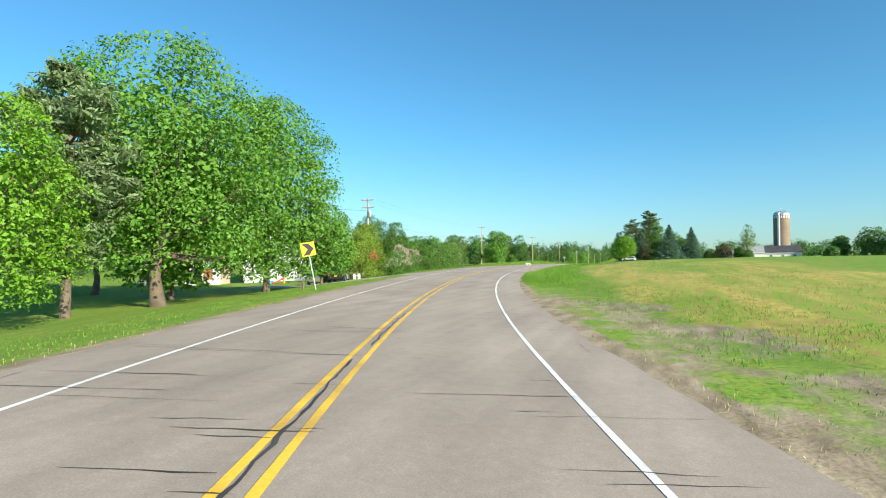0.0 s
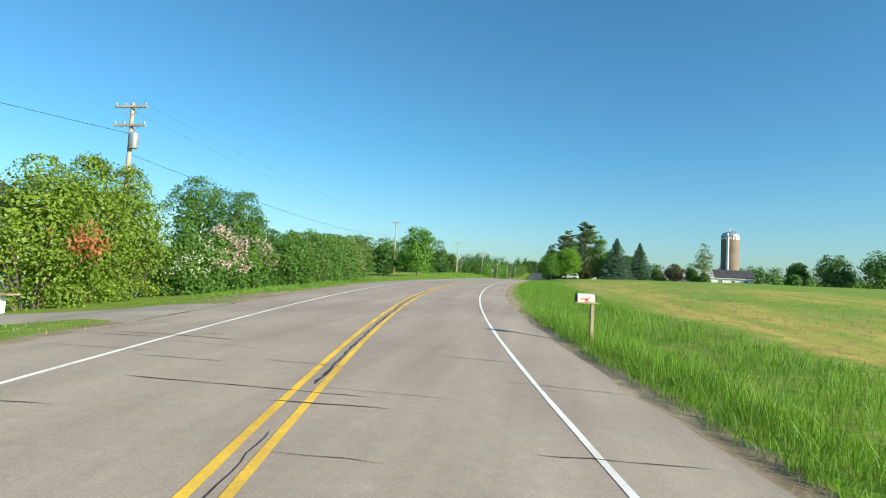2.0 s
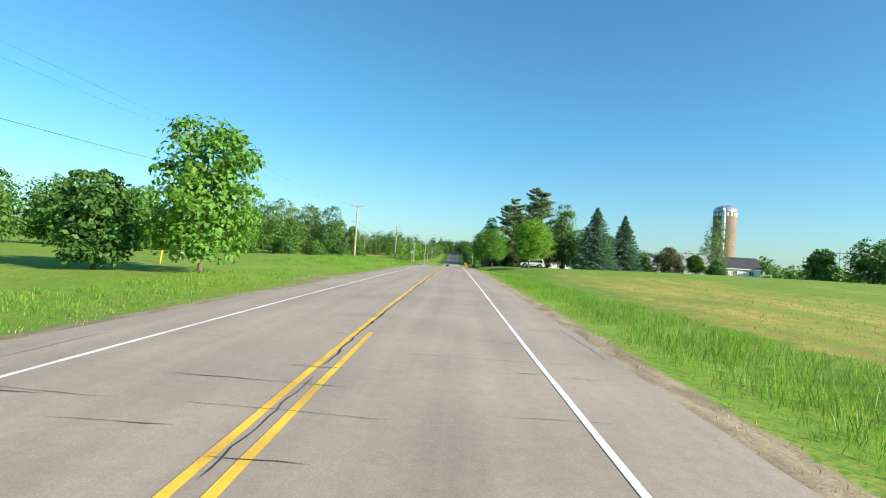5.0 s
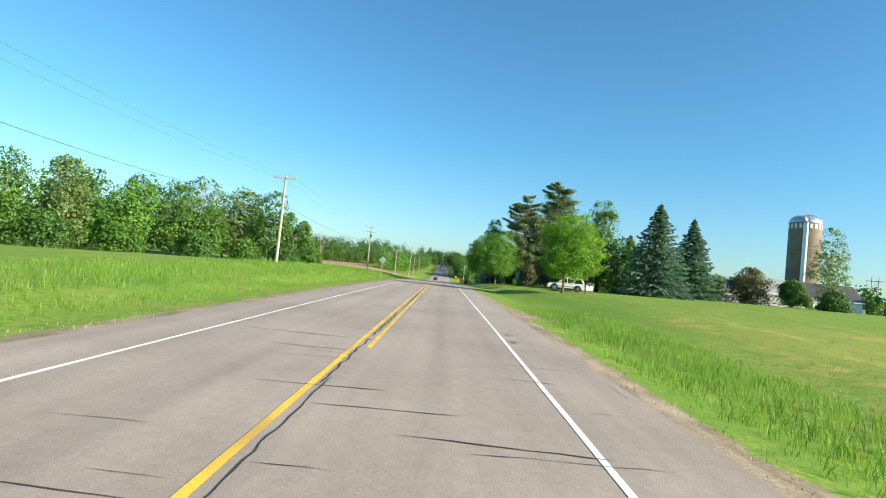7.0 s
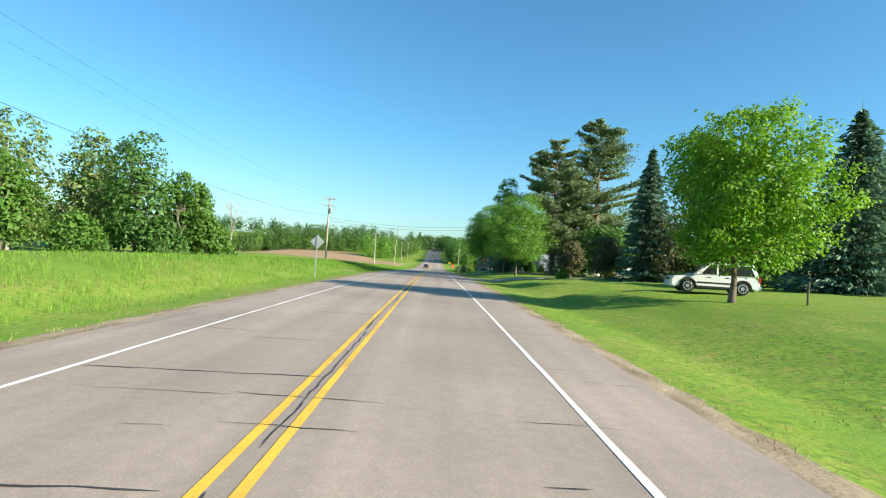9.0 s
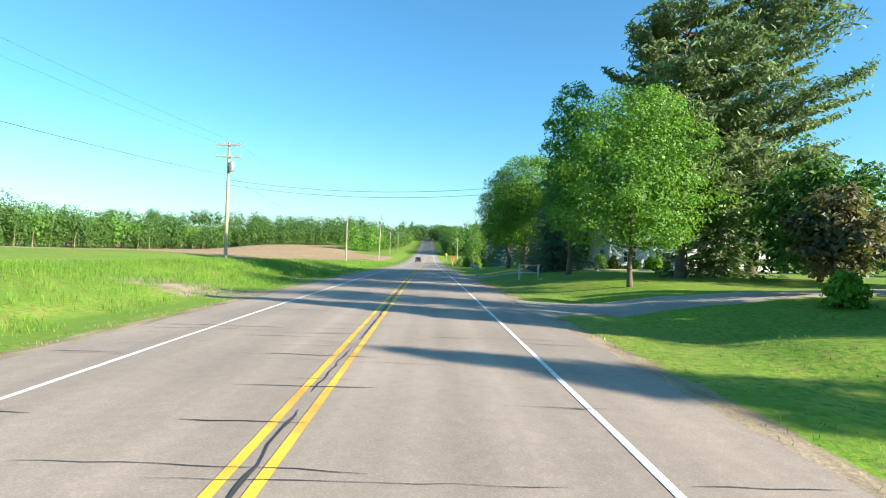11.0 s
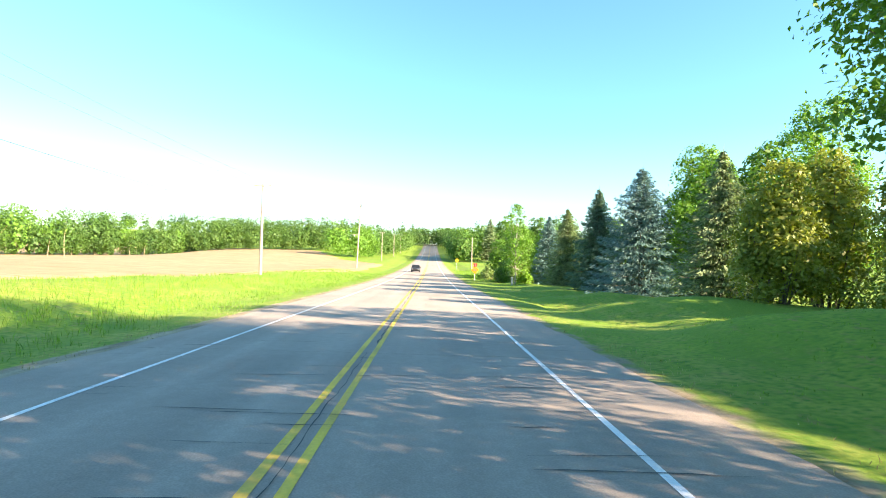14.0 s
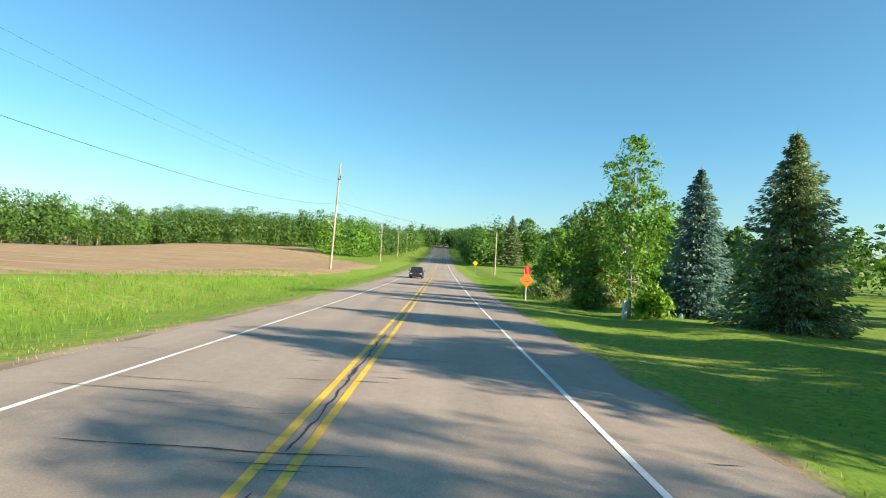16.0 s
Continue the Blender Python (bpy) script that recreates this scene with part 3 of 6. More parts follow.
stripe("edge_line", 3.62, 0.095, WHITE_LINE, [(-230, 638)])
stripe("edge_line", -3.62, 0.095, WHITE_LINE, [(-230, 638)])
stripe("centre_line", -0.165, 0.115, YELLOW_LINE, [(-230, 638)])
stripe("centre_line", 0.165, 0.115, YELLOW_LINE, [(-230, -12), (12, 18), (27, 638)])


def cracks():
    """Tarred and open cracks: thin ribbons laid on the asphalt."""
    rng = random.Random(5)
    verts, faces = [], []

    def line(pts, w):
        k = len(verts)
        for i, (s, l) in enumerate(pts):
            s0, l0 = pts[max(i - 1, 0)]
            s1, l1 = pts[min(i + 1, len(pts) - 1)]
            d = math.hypot(s1 - s0, l1 - l0) or 1
            ns, nl = -(l1 - l0) / d, (s1 - s0) / d
            ww = w * (0.5 + rng.random()) * (0.25 if i in (0, len(pts) - 1) else 1)
            for sg in (-1, 1):
                x, y, _ = spot(s + sg * ns * ww / 2, l + sg * nl * ww / 2)
                verts.append((x, y, road_z(s, l) + 0.010 - 0.012 * max(0, abs(l) - 3.6)))
        faces.extend((k + 2 * i, k + 2 * i + 1, k + 2 * i + 3, k + 2 * i + 2) for i in range(len(pts) - 1))

    s = -170.0
    while s < 330:
        s += rng.choice([0.08, 0.15, 0.25, 0.4, 0.5, 0.7, 1.0]) * (1.0 if s < 260 else 2)
        full = rng.random() < 0.008
        m = rng.choice([0.5, 0.9, 1.4, 1.8, 2.3, 3.0]) * rng.uniform(0.8, 1.2)
        mid = rng.choice([rng.gauss(-0.3, 0.9), rng.gauss(-0.3, 0.9), rng.uniform(-5.0, -2.4), rng.uniform(-5.2, 4.8), rng.uniform(2.6, 4.8)])
        a, b = (-5.2, 5.2) if full else (max(mid - m / 2, -5.2), min(mid + m / 2, 5.2))
        if b - a < 0.2:
            continue
        n = max(3, int((b - a) / 0.3))
        drift = rng.uniform(-0.08, 0.08)
        line([(s + drift * (b - a) * i / n + 0.05 * noise.noise(Vector((i * 0.8, s, 0))), a + (b - a) * i / n) for i in range(n + 1)], rng.choice([0.010, 0.014, 0.019, 0.028]))
    # the ragged joint between the two centre lines
    s = -150.0
    while s < 330:
        m = rng.uniform(2, 9)
        n = int(m / 0.25) + 2
        off = rng.uniform(-0.07, 0.07)
        line([(s + i * 0.25, off + 0.06 * noise.noise(Vector((s + i * 0.25, 0.3, 0)) * 2.2)) for i in range(n)], rng.choice([0.012, 0.018, 0.025, 0.035, 0.045]))
        s += m * rng.uniform(0.7, 1.4)
    for _ in range(22):
        s, l = rng.uniform(-130, 260), rng.choice([-5, -4.5, 4.9, 5.1])
        n = rng.randint(5, 14)
        line([(s + i * 0.4, l + 0.12 * noise.noise(Vector((s + i * 0.4, l, 1)) * 0.9)) for i in range(n)], 0.01)
    # webs of alligator cracking
    for cs, cl in ((-101, 3.9), (-91, 4.0), (-94, 4.3), (31, 4.1), (33, 3.9)):
        for _ in range(6):
            a = rng.uniform(0, 6.28)
            pts = [(cs + rng.uniform(-.3, .3), cl + rng.uniform(-.3, .3))]
            for i in range(5):
                a += rng.uniform(-.7, .7)
                pts.append((pts[-1][0] + .13 * math.cos(a), pts[-1][1] + .12 * math.sin(a)))
            line(pts, 0.024)
    me = bpy.data.meshes.new("crack")
    me.from_pydata(verts, [], faces)
    me.materials.append(TAR)
    ob = new("crack", me)
    ob.parent = ROAD
    tagged(ob, kind="stuff")


cracks()


def drive(name, s, half, l0, l1, bend, label, mat=GRAVEL):
    """A driveway that runs off the road from lateral l0 to l1, drifting along the road by bend."""
    verts, n, m = [], 34, 9
    for i in range(n + 1):
        u = i / n
        l = l0 + (l1 - l0) * u
        flare = half * (1 + 1.1 * math.exp(-abs(l - l0) / 1.6))
        for j in range(m):
            t = 2 * j / (m - 1) - 1
            ss = s + bend * u * u + flare * t + 0.1 * noise.noise(Vector((i * 0.7, t * 4, s)))
            x, y, _ = spot(ss, l)
            verts.append((x, y, max(land(ss, l), road_z(ss, l) - 0.06 if abs(l) < 5.6 else -99) + 0.055 - 0.12 * (abs(t) > 0.9)))
    faces = [(i * m + j, i * m + j + 1, (i + 1) * m + j + 1, (i + 1) * m + j) for i in range(n) for j in range(m - 1)]
    me = bpy.data.meshes.new(name)
    me.from_pydata(verts, [], faces)
    me.shade_smooth()
    me.materials.append(mat)
    tagged(new(name, me), label, "driveway", kind="structure")


drive("driveway", 118.5, 2.0, 5.3, 46, 3, "grey gravel driveway across a lawn")
drive("driveway", 150.5, 1.7, 5.3, 40, 4, "narrow gravel driveway beside a mailbox")
drive("driveway", -72, 1.9, -5.3, -24, -3, "gravel farmhouse driveway through the lawn")

# ---- plants ----


def leaf_quads(rng, centres, outward, size, lean=0.55, long=1.5):
    """Four-cornered leaves at the centres, facing roughly outward, with random turns."""
    n = len(centres)
    nrm = outward * lean + rng.normal(size=(n, 3)) * 0.6 + np.array([0, 0, 0.25])
    nrm /= np.linalg.norm(nrm, axis=1, keepdims=True) + 1e-9
    u = np.cross(nrm, rng.normal(size=(n, 3)))
    u /= np.linalg.norm(u, axis=1, keepdims=True) + 1e-9
    w = np.cross(nrm, u)
    s = (size * rng.uniform(0.6, 1.35, n))[:, None]
    bow = nrm * s * 0.18
    return np.stack([centres - u * s * 0.5 * long, centres - w * s * 0.42 + bow, centres + u * s * 0.5 * long, centres + w * s * 0.42 + bow], 1)


def crown_points(rng, n, h, rx, ry, base, pads, full=False, spread=1.0, low=0.4, rag=0.16, core_size=1.7, swept=0.0):
    """Leaves of a crown: many overlapping pads of foliage round an uneven envelope, loose leaves between them and a shaded filling inside.
    low: the height, as a share of the crown's, at which it is widest; swept: how far the pads are drawn out upward and outward. Returns the leaves' places, the ways they face, their relative sizes and the pads' middles."""
    tall = h - base
    turn = rng.uniform(0, 6, 3)

    def reach(v, a):
        ring = (1 - v ** 2.4) ** 0.6 if full else np.sqrt(np.clip(1 - np.abs((v - low) / np.where(v < low, low + 0.06, 1.01 - low)) ** np.where(v < low, 2.6, 2.0), 0.0, 1))
        return ring, ring * (1 + 0.09 * np.sin(2 * a + turn[0]) + 0.08 * np.sin(3 * a + 7 * v + turn[1]) + 0.06 * np.sin(5 * a - 11 * v + turn[2]))

    def ball(k):
        d = rng.normal(size=(k, 3))
        return d / np.linalg.norm(d, axis=1, keepdims=True)

    v = rng.uniform(0.02, 0.98, pads * 3)
    ring = reach(v, 0 * v)[0]
    v = v[np.argsort(rng.random(len(v)) / (ring + 0.12))[:pads]]
    a = np.arange(pads) * 2.399 + rng.uniform(-0.5, 0.5, pads)
    ring, edge = reach(v, a)
    rc = (rx + ry) / 2 * rng.uniform(0.17, 0.36, pads) * min(1.2, (44 / pads) ** 0.33) * (0.7 + 0.3 * ring) * spread
    k = np.clip(edge * rng.choice([0.45, 0.7, 0.86, 0.93, 1.0], pads), 0.02, 1.15)
    c = np.stack([np.cos(a) * np.maximum(k * rx - rc * 0.6, 0), np.sin(a) * np.maximum(k * ry - rc * 0.6, 0), base + np.clip(v * tall, rc * 0.35, tall - rc * 0.5)], 1)
    fill, loose = n // 7, n // 5
    m = n - fill - loose
    pick = rng.choice(pads, m, p=rc ** 2 / (rc ** 2).sum())
    d = ball(m)
    up = rng.random(m) < 0.6
    d[up, 2] = np.abs(d[up, 2])
    q = rng.uniform(0.1, 1.0, m) ** 0.42 * (1 + rag * rng.normal(size=m))
    off = d * (rc[pick] * q)[:, None] * np.array([1, 1, 0.8])
    away = np.stack([np.cos(a), np.sin(a), 0 * a], 1)[pick]
    axis = away * 0.75 + np.array([0, 0, 0.66])
    off = off * (1 - 0.3 * swept) + axis * (off * axis).sum(1, keepdims=True) * 1.1 * swept
    pts = c[pick] + off
    pts[:, 2] -= 0.22 * (1 - swept) * np.clip((off * away).sum(1), 0, None)
    vl, al = rng.uniform(0.02, 0.97, loose), rng.uniform(0, 6.283, loose)
    el = reach(vl, al)[1] * rng.uniform(0.55, 0.96, loose)
    shell = np.stack([np.cos(al) * el * rx, np.sin(al) * el * ry, base + vl * tall], 1)
    sd = np.stack([np.cos(al), np.sin(al), 0.5 + 0 * al], 1)
    w = ball(fill)
    core = w * (rng.uniform(0.1, 0.74, fill) ** 0.5)[:, None] * np.array([rx * 0.8, ry * 0.8, tall * 0.46]) + np.array([0, 0, base + tall * 0.45])
    size = np.concatenate([np.ones(m + loose), np.full(fill, core_size)])
    pts, face = np.concatenate([pts, shell, core]), np.concatenate([d * 0.9 + away * 0.25 + [0, 0, 0.25], sd, w])
    pts[:, 2] = np.maximum(pts[:, 2], base * 0.7 + 0.06 + 0.2 * rng.random(n))
    return pts, face, size, c


def trunk_geo(rng, h, r, limbs, lean=0.0, sides=9):
    g = Geo()
    n = 7
    bend = [(lean * (i / n) ** 1.5 + 0.25 * r * rng.normal() * (i > 0), 0.25 * r * rng.normal() * (i > 0), h * i / n - (0.15 if i == 0 else 0)) for i in range(n + 1)]
    g.tube(bend, [r * (1.35 if i == 0 else 1 - 0.75 * i / n) for i in range(n + 1)], sides)
    for c in limbs:
        z0 = min(max(c[2] * 0.55, h * 0.25), h * 0.85)
        s = Vector((lean * (z0 / h) ** 1.5, 0, z0))
        e = Vector(c)
        m = (s + e) / 2 + Vector((0, 0, -0.08 * (e - s).length))
        g.tube([s, m, e], [r * 0.38 * (1 - 0.6 * z0 / h), r * 0.22, r * 0.06], 6, False)
    return g


def broadleaf(x, y, h, r, base, leaves, size, mat, label, seed, name="tree", bark=BARK, trunk=0.0, lobes=0, turn=0.0, sink=0.0, category="tree", group="", spread=1.0, low=0.4, swept=0.0, shift=0.0):
    rng = np.random.default_rng(seed)
    root = thing(name, label, category, stand(x, y, turn, -sink), group)
    pts, d, k, cs = crown_points(rng, leaves, h, r, r, base, lobes or max(30, int(10 * r + leaves / 400)), spread=spread, low=low, swept=swept)
    pts[:, 0] += shift * np.clip((pts[:, 2] - base * 0.6) / (h * 0.3), 0, 1)
    cs[:, 0] += shift
    part("trunk", trunk_geo(rng, h * 0.78, trunk or h * 0.022, cs[:: max(1, len(cs) // 22)]), bark, root, smooth=True)
    quads_mesh("crown", leaf_quads(rng, pts, d, size * k, 0.9), mat, root)
    return root


def bush(x, y, h, rx, ry, leaves, size, mat, label, seed, turn=0.0, tops=None, name="bush", group="", sink=0.1, clumps=14):
    """A shrub that is leafy to the ground, wider than tall if asked."""
    rng = np.random.default_rng(seed)
    root = thing(name, label, "bush", stand(x, y, turn, -sink), group)
    pts, d, k, cs = crown_points(rng, leaves, h, rx, ry, 0.0, max(24, int(clumps * max(rx, ry))), True, 1.1)
    stems = Geo()
    for c in cs[:14]:
        stems.tube([(c[0] * 0.3, c[1] * 0.3, -0.1), (c[0] * 0.6, c[1] * 0.6, c[2] * 0.5), tuple(c)], [0.05, 0.035, 0.012], 5, False)
    part("branchwork", stems, BARK, root)
    quads_mesh("foliage", leaf_quads(rng, pts, d, size * k, 0.9), mat, root)
    if tops:
        share, other = tops
        g = rng.random(leaves) < share
        g &= (pts[:, 2] > h * 0.35) & (k < 1.5) & (noise_mask(pts, seed) > -0.02)
        n = np.linalg.norm(d[g], axis=1, keepdims=True)
        heads = np.repeat(pts[g] + d[g] / n * 0.12, 4, 0)
        heads = heads + rng.normal(size=heads.shape) * [0.05, 0.05, 0.09]
        quads_mesh("blossom", leaf_quads(rng, heads, np.repeat(d[g], 4, 0), size * 0.75), other, root)
    return root


def noise_mask(pts, seed):
    return np.array([noise.noise(Vector((p[0] * 0.6, p[1] * 0.6, p[2] * 0.6 + seed))) for p in pts])


def conifer(x, y, h, r, mat, label, seed, name="spruce_tree", sprays=11, droop=0.28, bare=0.02, size=0.36, group="", sink=0.05, gap=0.36, open_=0.0, power=0.9, reps=3, slim=0.24):
    """A spruce: whorls of drooping branches, each hung with short needle sprays."""
    rng = np.random.default_rng(seed)
    root = thing(name, label, "tree", stand(x, y, 0, -sink), group)
    quads, wood = [], Geo()
    wood.tube([(0, 0, -0.2), (0, 0, h * 0.5), (0, 0, h * 0.99)], [h * 0.018 + 0.04, h * 0.011 + 0.02, 0.015], 8)
    z = h * bare
    while z < h * 0.985:
        u = z / h
        rr = r * (1 - u) ** power * min(1, 0.75 + u * 4) * min(1, 0.55 + (1 - u) * 1.8) + 0.05
        n = max(6, int(6 + 6 * (1 - u)))
        a0 = rng.uniform(0, 6.28)
        for k in range(n):
            if rng.random() < open_:
                continue
            a = a0 + 6.283 * k / n + rng.normal() * 0.16
            L = rr * rng.uniform(0.78, 1.12)
            lift = rng.uniform(-0.4, 0.4) * gap
            m = max(4, int(1.5 * sprays * L / r + 4))
            t = (np.arange(m) + rng.uniform(0.2, 0.8, m)) / m
            t = 0.1 + 0.9 * t
            out = L * t
            sag = -droop * L * (1.5 * t - 0.75 * t ** 2.6) * (1.15 - 0.9 * u) + 0.35 * u * out
            way = np.array([math.cos(a), math.sin(a), 0])
            side = np.array([-math.sin(a), math.cos(a), 0])
            spread = 0.36 * L * np.sin(np.pi * np.clip(0.12 + 0.86 * t, 0, 1)) ** 0.8 + 0.05
            for rep in range(reps):
                off = rng.uniform(-1, 1, m) * spread
                c = way * out[:, None] + side * off[:, None] + np.stack([0 * t, 0 * t, z + lift + sag - rng.uniform(0, 0.26, m) * (0.4 + 0.6 * t) - 0.3 * np.abs(off)], 1)
                s = size * rng.uniform(0.7, 1.3, m)[:, None] * (0.75 + 0.25 * (1 - u))
                fwd = way + side * (off / (L + 1e-6) * 1.6)[:, None] + np.array([0, 0, -0.42]) + rng.normal(size=(m, 3)) * 0.18
                fwd /= np.linalg.norm(fwd, axis=1, keepdims=True)
                lat = np.cross(fwd, np.array([0, 0, 0.55]) + 0.75 * rng.normal(size=(m, 3)))
                lat /= np.linalg.norm(lat, axis=1, keepdims=True) + 1e-9
                quads.append(np.stack([c - fwd * s * 0.5, c - lat * s * slim - [0, 0, 0.04], c + fwd * s * 0.75, c + lat * s * slim - [0, 0, 0.04]], 1))
            if u < 0.93:
                c = way * (L * rng.uniform(0.08, 0.5, 7))[:, None] + rng.normal(size=(7, 3)) * [0.12, 0.12, 0.1] + [0, 0, z - 0.3 * droop * L]
                quads.append(leaf_quads(rng, c, np.tile(way, (7, 1)), min(0.34, 0.14 * L + 0.08), 0.3, 1.5))
            if u < 0.85 and k % 2 == 0:
                wood.tube([(0, 0, z), tuple(way * L * 0.5 + [0, 0, z - droop * L * 0.5]), tuple(way * L * 0.85 + [0, 0, z + sag[-1] * 0.9])], [0.035, 0.022, 0.008], 4, False)
        z += gap * (1.3 - 0.6 * u) * h / 9 if h > 9 else gap * (1.3 - 0.5 * u)
    tip = np.array([[[-.05, 0, h * .96], [0, -.05, h * .98], [.03, 0, h * 1.03], [0, .05, h * .98]]])
    quads.append(tip)
    part("trunk", wood, BARK, root)
    quads_mesh("needles", np.concatenate(quads), mat, root)
    return root


def white_pine(x, y, h, r, label, seed, turn=0.0, low=0.2, fill=1.0):
    """A tall pine with uneven, wind-swept plates of foliage."""
    rng = np.random.default_rng(seed)
    root = thing("pine_tree", label, "tree", stand(x, y, turn, -0.05))
    wood, quads = Geo(), []
    wood.tube([(0, 0, -0.2), (0.2, 0, h * 0.4), (0.1, 0.1, h * 0.97)], [h * 0.02, h * 0.014, 0.04], 9)
    z = h * low
    while z < h * 0.98:
        u = z / h
        rr = r * (0.55 + 0.6 * math.sin(min(1, (u - 0.1) * 1.25) * math.pi) ** 0.8) * (1 if u < 0.85 else 1 - (u - 0.85) * 4)
        for k in range(rng.integers(3, 7)):
            a = rng.uniform(0, 6.28)
            L = max(0.8, rr * rng.uniform(0.5, 1.15))
            way = np.array([math.cos(a), math.sin(a), 0])
            side = np.array([-math.sin(a), math.cos(a), 0])
            end = way * L + [0, 0, z + 0.22 * L]
            wood.tube([(0.1, 0, z - 0.2), tuple(way * L * 0.5 + [0, 0, z + 0.02]), tuple(end)], [0.09, 0.05, 0.015], 5, False)
            n = int((150 * L / r * 1.15 + 30) * fill * 1.15)
            t = rng.uniform(0.42, 1.08, n)
            c = way * (L * t)[:, None] + side * (rng.normal(size=n) * 0.17 * L)[:, None] + np.stack([0 * t, 0 * t, z + 0.22 * L * t ** 2 + rng.normal(size=n) * 0.10], 1)
            quads.append(leaf_quads(rng, c, np.tile([0, 0, 1.0], (n, 1)), 0.155, 0.3, 3.0))
        z += h * rng.uniform(0.028, 0.05)
    part("trunk", wood, BARK, root, smooth=True)
    quads_mesh("needles", np.concatenate(quads), PINE, root)
    return root

# trees and shrubs of the first yard and the hedge along the road
broadleaf(-9.0, -100.0, 18.5, 8.4, 2.4, 29000, 0.195, MAPLE, "huge old maple with a thick trunk on a farmhouse lawn", 11, trunk=0.42, lobes=150)
broadleaf(-8.6, -88.9, 17.0, 7.0, 0.8, 29000, 0.182, MAPLE, "tall green maple beside a curve sign", 12, trunk=0.26, lobes=130)
broadleaf(-5.9, -84.4, 7.8, 3.3, 0.8, 16000, 0.135, MAPLE, "young maple with fresh green leaves on the lawn", 13, trunk=0.13)
broadleaf(-14.5, -93.5, 13.0, 5.2, 0.9, 6000, 0.4, MAPLE, "broad green maple in a shady yard", 14, trunk=0.25)
white_pine(-7.6, -107.6, 14.0, 3.6, "shaggy old pine at the edge of the yard", 15)
broadleaf(-4.0, -113.6, 10.5, 4.2, 1.0, 17000, 0.12, LIME, "young yellow-green maple at the edge of the yard", 16, trunk=0.12)
broadleaf(-30, -88, 14, 6, 3, 3500, 0.55, GREEN, "green tree behind the farmhouse", 17)
broadleaf(-44, -84, 16, 7, 3, 3500, 0.6, DEEP, "dark green tree behind the farmhouse", 18)
for i, (s, l, h) in enumerate([(-66, -14.8, 6.1), (-62.5, -15.4, 6.8), (-59, -15.6, 6.8)]):
    x, y, a = spot(s, l)
    shrub = bush(x, y, h + 0.5, 2.2, 3.0, 12500, 0.108, CEDAR, "tall yellow-green cedar hedge shrub", 20 + i, math.degrees(a), name="hedge_shrub", group="cedar hedge by the driveway")
    if i == 0:
        dead = np.random.default_rng(26)
        at = dead.normal(size=(260, 3)) * [0.3, 0.5, 0.35] + [1.9, 0.3, 2.9]
        quads_mesh("dead_foliage", leaf_quads(dead, at, np.tile([1.0, 0, 0.3], (260, 1)), 0.15, 0.9), RUST, shrub)
for i, (s, l, h) in enumerate([(-56.2, -13.6, 3.5), (-52.2, -13.8, 4.3), (-48, -13.4, 4.6)]):
    x, y, a = spot(s, l)
    bush(x, y, h, 1.9, 2.3, 9500, 0.12, GREEN, "lilac bush in pale pink flower", 30 + i, math.degrees(a), ((0.12, 0.3, 0.42)[i], FLOWERS if i else WHITE_FLOWERS), "lilac_bush", "lilacs by the road")
for i, (s, l, h) in enumerate([(-43, -12.4, 4.5), (-39.5, -12.2, 4.9), (-36, -12.0, 5.0), (-32, -12.4, 5.2), (-28, -13.0, 5.2), (-22.5, -14.0, 5.6), (-17, -14.6, 5.2)]):
    x, y, a = spot(s, l)
    bush(x, y, h, 2.2, 2.5, 8600, 0.115, (GREEN, SAGE, GREEN, SAGE, GREEN, PALE, SAGE)[i], "dense green roadside shrub", 35 + i, math.degrees(a), group="shrubs along the verge")
broadleaf(-25.2, -36.2, 10.3, 3.7, 0.5, 12000, 0.15, GREEN, "green tree behind the lilacs", 41)
broadleaf(-20.6, -36.0, 9.1, 2.8, 0.4, 10000, 0.14, GREEN, "green tree behind the shrubs", 42)
for i, (x, y, h, r, m) in enumerate([(-11.9, 5.5, 8.6, 3.3, MAPLE), (-17.6, 5.2, 5.4, 2.3, DEEP), (-25, -6, 6.2, 3, DEEP), (-24, 3, 6.0, 2.6, GREEN)]):
    broadleaf(x, y, h, r, 0.3, 5200, 0.22, m, "leafy roadside tree branching from the ground", 45 + i, trunk=0.11)
# the copse on the bank
for i, (x, y, h, r, m) in enumerate([(-28.6, 110.6, 12.2, 3.8, DEEP), (-40, 109, 14.2, 4.2, PALE), (-34.5, 112, 13.2, 3.4, PALE), (-23.8, 113.5, 7.6, 2.3, GREEN), (-35, 101.5, 8.2, 3.0, GREEN), (-38.5, 99, 11.2, 4.0, GREEN), (-41.5, 91, 10.2, 3.8, MAPLE),
                                     (-46, 84, 11.5, 3.4, PALE), (-48.5, 77, 11.2, 3.8, GREEN), (-52, 69, 10.6, 4.2, MAPLE), (-57, 60, 10.8, 4.4, GREEN), (-62, 50, 10.5, 4.4, DEEP), (-47, 103, 13, 4.6, DEEP), (-52, 92, 12.5, 4.6, GREEN), (-58, 80, 12, 4.6, DEEP), (-64, 66, 11.5, 4.6, GREEN),
                                     (-36, 121, 13, 4.4, DEEP), (-28, 118.5, 9.5, 3.0, GREEN), (-48, 116, 14, 4.8, GREEN), (-58, 106, 13.5, 5, DEEP), (-68, 92, 13, 5, WOODS), (-43, 127, 13, 4.6, WOODS)]):
    broadleaf(x, y, h, r, 0.3, 3800 if i < 10 else 2200, 0.25 if i < 10 else 0.36, m, "tree in a mixed copse above the verge", 60 + i, trunk=0.14, bark=PALE_BARK if m is PALE else BARK, spread=0.72 if m is PALE else 1.0, lobes=110 if m is PALE else 0)
